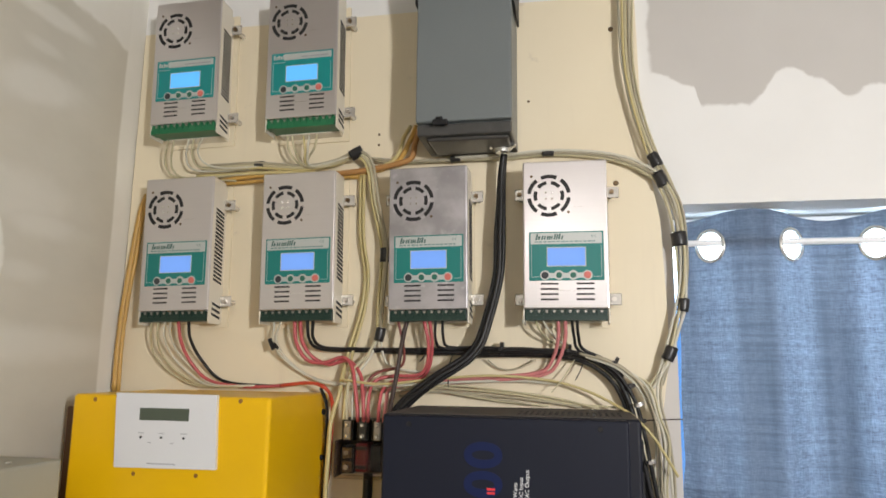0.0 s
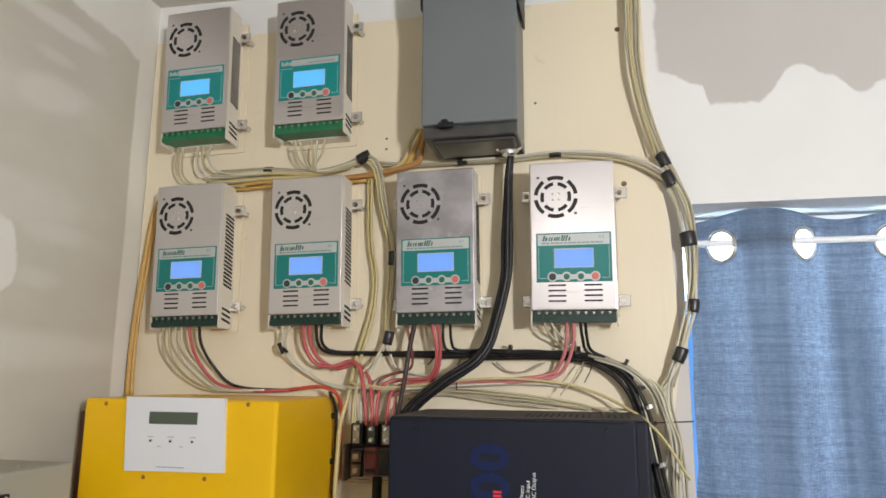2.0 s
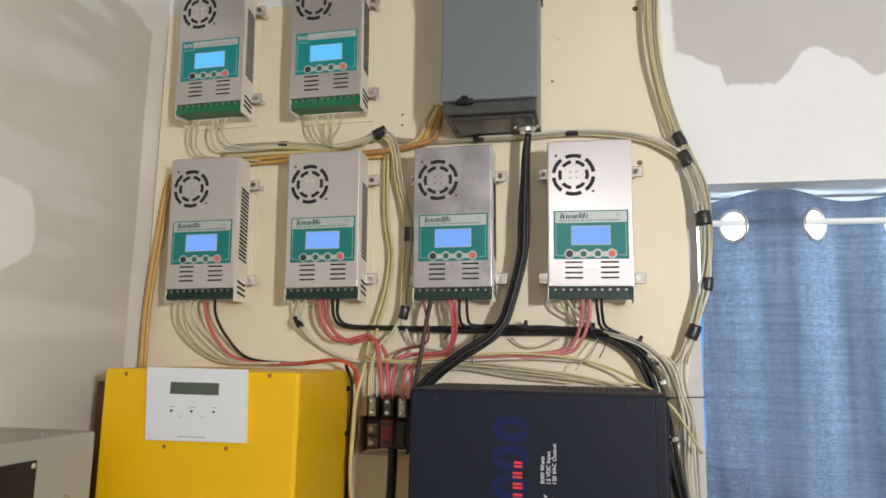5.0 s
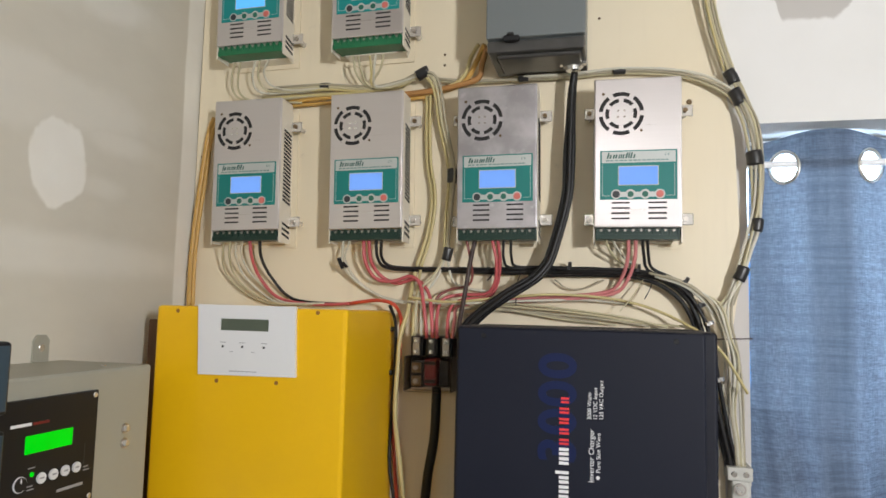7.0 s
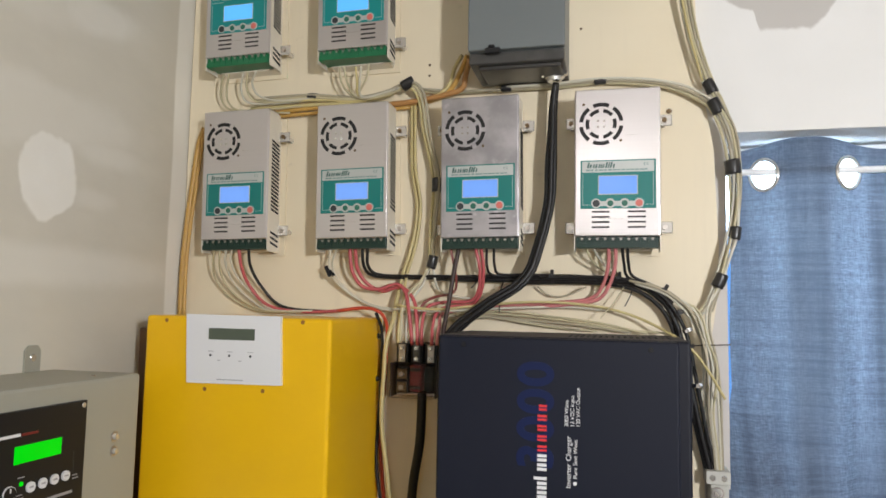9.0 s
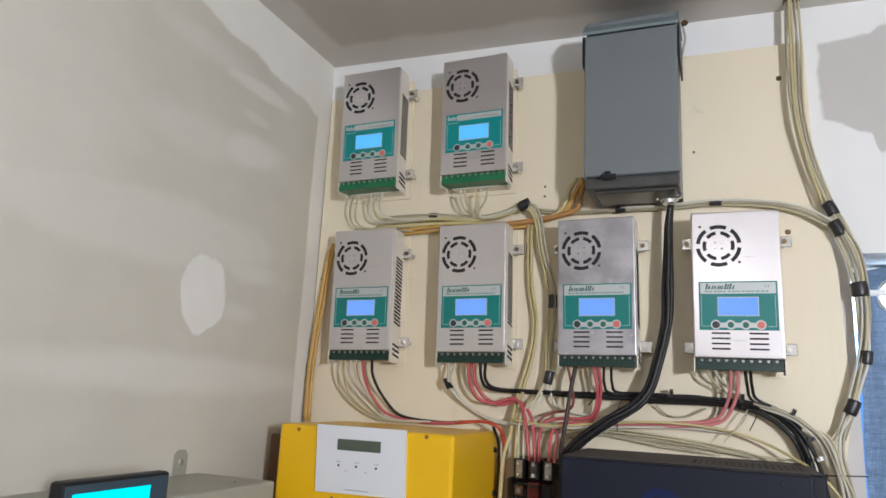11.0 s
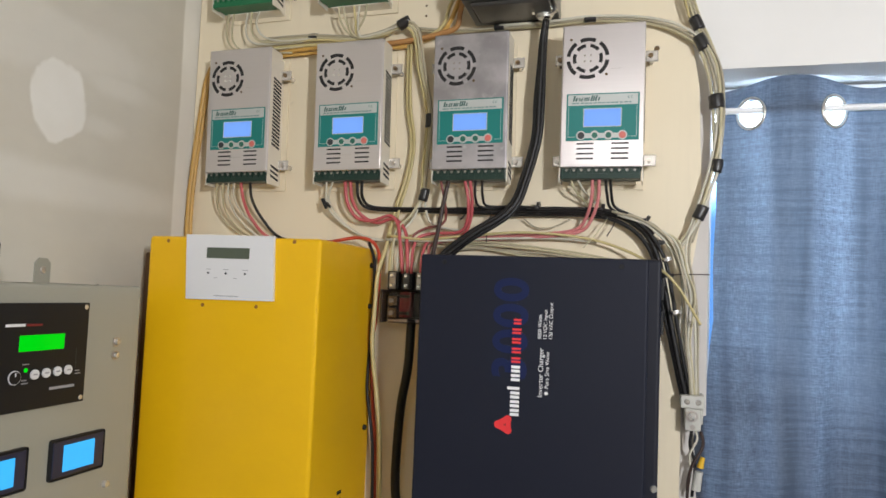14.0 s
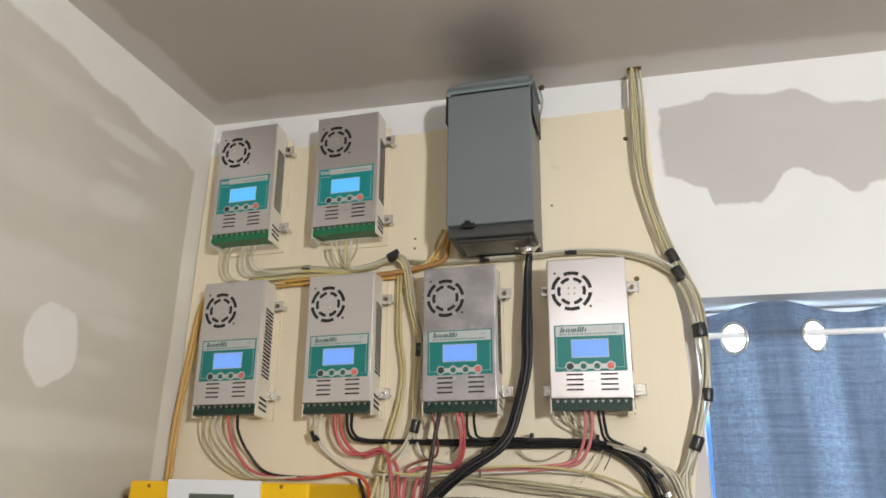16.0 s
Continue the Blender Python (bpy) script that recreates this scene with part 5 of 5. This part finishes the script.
wire("zip_tie", "loose trimmed tail of a plastic cable tie", "cable tie", WIRE_BROWN, 0.0010, [(0.147, -0.030, 1.574), (0.171, -0.035, 1.576), (0.209, -0.020, 1.577)])
wire("box_cable", "glossy black cable hanging in a group from the grey enclosure", "cable", WIRE_BLACK, 0.0045, [(-0.067, -0.050, 2.011), (-0.073, -0.046, 1.976), (-0.076, -0.045, 1.929), (-0.080, -0.045, 1.869), (-0.081, -0.045, 1.815), (-0.088, -0.046, 1.775), (-0.099, -0.050, 1.731), (-0.111, -0.055, 1.694), (-0.129, -0.060, 1.671), (-0.151, -0.064, 1.656), (-0.176, -0.068, 1.640), (-0.204, -0.070, 1.620), (-0.226, -0.070, 1.602), (-0.243, -0.070, 1.583), (-0.252, -0.070, 1.567)])
wire("box_cable", "glossy black cable hanging in a group from the grey enclosure", "cable", WIRE_BLACK, 0.0048, [(-0.066, -0.056, 2.009), (-0.070, -0.052, 1.974), (-0.071, -0.051, 1.927), (-0.073, -0.051, 1.867), (-0.074, -0.051, 1.814), (-0.081, -0.052, 1.774), (-0.092, -0.056, 1.731), (-0.104, -0.061, 1.693), (-0.122, -0.066, 1.669), (-0.143, -0.070, 1.653), (-0.168, -0.074, 1.638), (-0.196, -0.076, 1.616), (-0.218, -0.076, 1.599), (-0.235, -0.076, 1.580), (-0.244, -0.076, 1.565)])
wire("box_cable", "glossy black cable hanging in a group from the grey enclosure", "cable", WIRE_BLACK, 0.0043, [(-0.064, -0.048, 2.011), (-0.067, -0.044, 1.976), (-0.068, -0.043, 1.929), (-0.068, -0.043, 1.869), (-0.070, -0.043, 1.815), (-0.077, -0.044, 1.775), (-0.088, -0.048, 1.732), (-0.100, -0.053, 1.693), (-0.117, -0.058, 1.668), (-0.139, -0.062, 1.651), (-0.164, -0.066, 1.635), (-0.193, -0.068, 1.615), (-0.215, -0.068, 1.596), (-0.232, -0.068, 1.578), (-0.241, -0.068, 1.562)])
wire("trunk_cable", "thick black battery cable curving down beside the inverter", "cable", WIRE_BLACK, 0.0046, [(-0.280, -0.020, 1.679), (-0.179, -0.024, 1.677), (-0.083, -0.028, 1.678), (0.009, -0.030, 1.678), (0.067, -0.030, 1.670), (0.105, -0.030, 1.645), (0.125, -0.030, 1.611), (0.137, -0.030, 1.567), (0.148, -0.028, 1.509), (0.162, -0.025, 1.439), (0.177, -0.020, 1.373)])
wire("trunk_cable", "thick black battery cable curving down beside the inverter", "cable", WIRE_BLACK, 0.0037, [(-0.141, -0.022, 1.672), (-0.065, -0.022, 1.674), (0.009, -0.022, 1.673), (0.059, -0.022, 1.664), (0.095, -0.022, 1.642), (0.117, -0.022, 1.611), (0.131, -0.022, 1.562), (0.141, -0.022, 1.508), (0.157, -0.020, 1.438), (0.172, -0.016, 1.372)])
wire("trunk_cable", "thick black battery cable curving down beside the inverter", "cable", WIRE_BLACK, 0.0032, [(-0.092, -0.034, 1.680), (-0.000, -0.036, 1.682), (0.058, -0.038, 1.676), (0.102, -0.038, 1.654), (0.129, -0.038, 1.620), (0.144, -0.035, 1.581), (0.159, -0.030, 1.501), (0.172, -0.025, 1.431), (0.185, -0.022, 1.374)])
wire("house_wire", "white building wire running across the cream board", "wire", WIRE_WHITE, 0.0022, [(0.062, -0.040, 1.672), (0.108, -0.040, 1.656), (0.138, -0.036, 1.630), (0.161, -0.030, 1.592), (0.173, -0.025, 1.537), (0.170, -0.022, 1.457), (0.175, -0.020, 1.373)])
wire("house_wire", "grey building wire running across the cream board", "wire", WIRE_GREY, 0.0022, [(0.053, -0.044, 1.677), (0.104, -0.044, 1.662), (0.142, -0.040, 1.634), (0.167, -0.034, 1.595), (0.179, -0.028, 1.537), (0.178, -0.025, 1.458), (0.190, -0.020, 1.374)])
wire("house_wire", "pale cream building wire running across the cream board", "wire", WIRE_CREAM, 0.0020, [(0.071, -0.035, 1.672), (0.115, -0.036, 1.652), (0.152, -0.032, 1.617), (0.177, -0.028, 1.564), (0.188, -0.025, 1.493), (0.192, -0.022, 1.440), (0.195, -0.020, 1.374)])
wire("house_wire", "white building wire running across the cream board", "wire", WIRE_WHITE, 0.0018, [(0.089, -0.030, 1.667), (0.129, -0.030, 1.643), (0.158, -0.028, 1.608), (0.168, -0.022, 1.545), (0.165, -0.020, 1.474), (0.180, -0.016, 1.372)])
for material, lean, tint in ((WIRE_GREY, 0.000, "grey"), (WIRE_WHITE, 0.006, "white"), (WIRE_CREAM, 0.011, "pale cream")):
    wire("house_wire", tint + " wire hanging from the cable trunk to the splice block", "wire", material, 0.0019, [(0.075 + lean, -0.034, 1.676 - lean), (0.118 + lean, -0.040, 1.657 - lean), (0.147 + lean * 1.2, -0.042, 1.628), (0.163 + lean, -0.038, 1.590 - lean), (0.172 + lean * 1.3, -0.034, 1.540), (0.174 + lean * 0.6, -0.030, 1.470), (0.180 + lean * 0.5, -0.028, 1.420), (0.183 + lean * 0.6, -0.024, 1.380)])
for material, lean, tint in ((WIRE_WHITE, 0.0, "white"), (WIRE_GREY, 0.005, "grey")):
    wire("house_wire", tint + " building wire joining the loop to the splice block", "wire", material, 0.0021, [(0.186 + lean, -0.024, 1.665), (0.174 + lean, -0.026, 1.632), (0.172 + lean, -0.030, 1.600), (0.180 + lean, -0.030, 1.560), (0.187 + lean, -0.028, 1.500), (0.190 + lean * 0.6, -0.026, 1.430), (0.192 + lean * 0.5, -0.022, 1.380)])
wire("romex_cable", "ochre sheathed house cable along the board edge", "cable", WIRE_OCHRE, 0.0056, [(-0.757, -0.015, 1.973), (-0.769, -0.014, 1.940), (-0.780, -0.012, 1.858), (-0.788, -0.012, 1.776), (-0.793, -0.012, 1.694), (-0.787, -0.020, 1.602)])
wire("romex_cable", "ochre sheathed house cable along the board edge", "cable", WIRE_OCHRE, 0.0036, [(-0.748, -0.022, 1.965), (-0.759, -0.020, 1.928), (-0.768, -0.018, 1.851), (-0.777, -0.018, 1.775), (-0.782, -0.018, 1.694), (-0.776, -0.025, 1.602)])
wire("sensor_wire", "thin pale insulated signal wire from a charge controller", "wire", WIRE_CREAM, 0.0020, [(-0.692, -0.060, 2.063), (-0.707, -0.045, 2.043), (-0.713, -0.030, 2.022), (-0.698, -0.022, 2.005), (-0.642, -0.020, 1.998), (-0.573, -0.018, 1.993)])
wire("sensor_wire", "thin pale insulated signal wire from a charge controller", "wire", WIRE_CREAM, 0.0020, [(-0.681, -0.060, 2.063), (-0.694, -0.045, 2.037), (-0.698, -0.030, 2.016), (-0.676, -0.022, 2.002), (-0.607, -0.020, 2.002), (-0.529, -0.018, 2.006)])
wire("sensor_wire", "thin pale insulated signal wire from a charge controller", "wire", WIRE_WHITE, 0.0020, [(-0.651, -0.060, 2.063), (-0.663, -0.045, 2.039), (-0.661, -0.030, 2.018), (-0.631, -0.020, 2.013), (-0.553, -0.015, 2.015)])
wire("sensor_wire", "thin pale insulated signal wire from a charge controller", "wire", WIRE_CREAM, 0.0020, [(-0.641, -0.060, 2.064), (-0.652, -0.045, 2.041), (-0.647, -0.030, 2.021), (-0.616, -0.022, 2.015), (-0.529, -0.018, 2.016)])
wire("sensor_wire", "thin pale insulated signal wire from a charge controller", "wire", WIRE_WHITE, 0.0020, [(-0.624, -0.060, 2.064), (-0.640, -0.045, 2.046), (-0.632, -0.030, 2.026), (-0.595, -0.022, 2.017), (-0.528, -0.020, 2.019)])
wire("sensor_wire", "thin pale insulated signal wire from a charge controller", "wire", WIRE_CREAM, 0.0020, [(-0.456, -0.060, 2.060), (-0.455, -0.050, 2.035), (-0.445, -0.030, 2.018), (-0.418, -0.020, 2.010), (-0.364, -0.020, 2.016)])
wire("sensor_wire", "thin pale insulated signal wire from a charge controller", "wire", WIRE_CREAM, 0.0020, [(-0.447, -0.060, 2.059), (-0.444, -0.050, 2.035), (-0.436, -0.030, 2.015), (-0.405, -0.025, 2.010), (-0.363, -0.025, 2.018)])
wire("sensor_wire", "thin pale insulated signal wire from a charge controller", "wire", WIRE_YELLOW, 0.0022, [(-0.425, -0.060, 2.059), (-0.425, -0.050, 2.034), (-0.429, -0.030, 2.015), (-0.396, -0.022, 2.014), (-0.336, -0.030, 2.027)])
wire("sensor_wire", "thin pale insulated signal wire from a charge controller", "wire", WIRE_WHITE, 0.0020, [(-0.414, -0.060, 2.059), (-0.420, -0.050, 2.034), (-0.423, -0.030, 2.013), (-0.390, -0.028, 2.016), (-0.334, -0.034, 2.028)])
wire("sensor_wire", "thin pale insulated signal wire from a charge controller", "wire", WIRE_CREAM, 0.0020, [(-0.399, -0.060, 2.060), (-0.408, -0.050, 2.038), (-0.426, -0.035, 2.019), (-0.416, -0.025, 2.010), (-0.336, -0.028, 2.024)])
# ---- taped bundles ----
TOP_BUNDLE = bundle("bundle of pale wires wrapped with black tape")
strand(TOP_BUNDLE, WIRE_CREAM, 0.0028, [(-0.643, -0.020, 2.020), (-0.528, -0.020, 2.020), (-0.440, -0.020, 2.012), (-0.379, -0.025, 2.018), (-0.332, -0.035, 2.029), (-0.309, -0.030, 2.008), (-0.298, -0.025, 1.940), (-0.279, -0.025, 1.870), (-0.278, -0.025, 1.830), (-0.281, -0.028, 1.770), (-0.282, -0.030, 1.708)])
strand(TOP_BUNDLE, WIRE_YELLOW, 0.0028, [(-0.632, -0.018, 2.015), (-0.529, -0.018, 2.016), (-0.440, -0.018, 2.009), (-0.380, -0.020, 2.014), (-0.335, -0.030, 2.025), (-0.315, -0.025, 2.004), (-0.305, -0.020, 1.942), (-0.288, -0.020, 1.871), (-0.285, -0.020, 1.831), (-0.288, -0.022, 1.770), (-0.288, -0.025, 1.708)])
strand(TOP_BUNDLE, WIRE_GREY, 0.0026, [(-0.625, -0.022, 2.024), (-0.528, -0.022, 2.024), (-0.433, -0.022, 2.015), (-0.375, -0.028, 2.021), (-0.328, -0.038, 2.032), (-0.303, -0.034, 2.011), (-0.290, -0.030, 1.939), (-0.274, -0.030, 1.868), (-0.273, -0.030, 1.829), (-0.277, -0.030, 1.769), (-0.280, -0.033, 1.708)])
YELLOW_BUNDLE = bundle("loose bundle of ochre and orange cables entering the enclosure")
strand(YELLOW_BUNDLE, WIRE_OCHRE, 0.0046, [(-0.611, -0.012, 1.996), (-0.509, -0.012, 2.003), (-0.377, -0.012, 1.997), (-0.300, -0.014, 2.003), (-0.259, -0.018, 2.018), (-0.237, -0.030, 2.047), (-0.220, -0.050, 2.069)])
strand(YELLOW_BUNDLE, WIRE_YELLOW, 0.0036, [(-0.656, -0.016, 2.005), (-0.506, -0.018, 2.006), (-0.364, -0.020, 2.000), (-0.290, -0.022, 2.007), (-0.260, -0.024, 2.025), (-0.246, -0.035, 2.054), (-0.230, -0.050, 2.070)])
strand(YELLOW_BUNDLE, WIRE_ORANGE2, 0.0052, [(-0.508, -0.014, 1.998), (-0.353, -0.020, 1.999), (-0.270, -0.022, 2.009), (-0.235, -0.022, 2.020), (-0.227, -0.030, 2.042), (-0.215, -0.050, 2.064)])
strand(YELLOW_BUNDLE, WIRE_OCHRE, 0.0034, [(-0.611, -0.012, 1.989), (-0.508, -0.012, 1.992), (-0.420, -0.012, 1.991), (-0.334, -0.013, 1.993)])
RIGHT_BUNDLE = bundle("grey and white wires clipped along the board in a loop")
strand(RIGHT_BUNDLE, WIRE_GREY, 0.0026, [(-0.312, -0.020, 2.024), (-0.251, -0.018, 2.017), (-0.156, -0.016, 2.015), (-0.068, -0.016, 2.017), (0.006, -0.016, 2.020), (0.085, -0.016, 2.014), (0.139, -0.018, 1.998), (0.175, -0.020, 1.977), (0.191, -0.022, 1.962), (0.208, -0.022, 1.918), (0.216, -0.022, 1.862), (0.218, -0.022, 1.808), (0.216, -0.022, 1.753)])
strand(RIGHT_BUNDLE, WIRE_CREAM, 0.0026, [(-0.308, -0.016, 2.021), (-0.251, -0.014, 2.015), (-0.156, -0.012, 2.015), (-0.068, -0.012, 2.015), (0.006, -0.012, 2.018), (0.085, -0.012, 2.010), (0.135, -0.014, 1.996), (0.171, -0.016, 1.974), (0.186, -0.018, 1.958), (0.202, -0.018, 1.914), (0.210, -0.018, 1.863), (0.213, -0.018, 1.808), (0.212, -0.018, 1.754), (0.202, -0.018, 1.717), (0.191, -0.018, 1.678), (0.173, -0.018, 1.644), (0.158, -0.020, 1.622)])
strand(RIGHT_BUNDLE, WIRE_WHITE, 0.0026, [(-0.155, -0.020, 2.018), (-0.068, -0.020, 2.019), (0.006, -0.020, 2.023), (0.085, -0.020, 2.017), (0.143, -0.022, 2.002), (0.180, -0.024, 1.979), (0.195, -0.026, 1.963), (0.213, -0.026, 1.916), (0.221, -0.026, 1.861), (0.223, -0.026, 1.807), (0.220, -0.026, 1.753), (0.209, -0.026, 1.717), (0.196, -0.026, 1.678), (0.180, -0.024, 1.645), (0.165, -0.024, 1.623)])
DROP_BUNDLE = bundle("bundle of pale wires dropping from a hole in the ceiling")
strand(DROP_BUNDLE, WIRE_WHITE, 0.0022, [(0.136, -0.020, 2.401), (0.132, -0.018, 2.299), (0.135, -0.018, 2.178), (0.151, -0.018, 2.085), (0.177, -0.020, 2.000), (0.190, -0.022, 1.966), (0.210, -0.022, 1.921), (0.217, -0.024, 1.854), (0.214, -0.024, 1.794), (0.203, -0.022, 1.739), (0.185, -0.022, 1.677), (0.171, -0.020, 1.633)])
strand(DROP_BUNDLE, WIRE_CREAM, 0.0024, [(0.142, -0.026, 2.396), (0.142, -0.030, 2.291), (0.142, -0.030, 2.172), (0.156, -0.026, 2.082), (0.181, -0.025, 2.000), (0.195, -0.027, 1.966), (0.215, -0.028, 1.919), (0.222, -0.030, 1.853), (0.220, -0.030, 1.793), (0.209, -0.028, 1.739), (0.192, -0.026, 1.676), (0.176, -0.022, 1.629)])
strand(DROP_BUNDLE, WIRE_GREY, 0.0022, [(0.149, -0.022, 2.398), (0.149, -0.024, 2.293), (0.148, -0.022, 2.175), (0.161, -0.022, 2.083), (0.185, -0.022, 2.003), (0.199, -0.022, 1.971), (0.221, -0.024, 1.920), (0.227, -0.026, 1.854), (0.224, -0.026, 1.794), (0.215, -0.024, 1.739), (0.197, -0.022, 1.677), (0.181, -0.018, 1.629)])
strand(DROP_BUNDLE, WIRE_CREAM, 0.0022, [(0.155, -0.018, 2.400), (0.156, -0.016, 2.297), (0.154, -0.014, 2.178), (0.167, -0.014, 2.086), (0.189, -0.016, 2.007), (0.203, -0.016, 1.974), (0.219, -0.018, 1.922), (0.224, -0.020, 1.855)])
strand(DROP_BUNDLE, WIRE_WHITE, 0.0020, [(0.146, -0.014, 2.404), (0.151, -0.012, 2.300), (0.152, -0.010, 2.180), (0.164, -0.010, 2.082), (0.182, -0.012, 1.996)])
strand(DROP_BUNDLE, WIRE_YELLOW, 0.0020, [(0.139, -0.030, 2.394), (0.137, -0.034, 2.289), (0.138, -0.034, 2.170), (0.150, -0.030, 2.092), (0.171, -0.028, 2.006)])
tape_wrap(TOP_BUNDLE, (-0.344, -0.032, 2.026), (-0.323, -0.032, 2.036), 0.0100)
tape_wrap(TOP_BUNDLE, (-0.278, -0.025, 1.857), (-0.278, -0.025, 1.833), 0.0085)
tape_wrap(TOP_BUNDLE, (-0.279, -0.030, 1.718), (-0.284, -0.030, 1.696), 0.0085)
tape_wrap(TOP_BUNDLE, (-0.536, -0.018, 2.023), (-0.518, -0.018, 2.022), 0.0060)
tape_wrap(RIGHT_BUNDLE, (-0.164, -0.016, 2.016), (-0.147, -0.016, 2.017), 0.0060)
tape_wrap(RIGHT_BUNDLE, (-0.003, -0.016, 2.020), (0.017, -0.016, 2.020), 0.0060)
tape_wrap(RIGHT_BUNDLE, (0.186, -0.021, 1.976), (0.196, -0.021, 1.952), 0.0100)
tape_wrap(DROP_BUNDLE, (0.178, -0.021, 2.008), (0.188, -0.021, 1.987), 0.0095)
tape_wrap(DROP_BUNDLE, (0.214, -0.024, 1.873), (0.216, -0.024, 1.851), 0.0125)
tape_wrap(DROP_BUNDLE, (0.219, -0.024, 1.765), (0.216, -0.024, 1.745), 0.0090)
tape_wrap(DROP_BUNDLE, (0.198, -0.022, 1.689), (0.189, -0.022, 1.668), 0.0100)
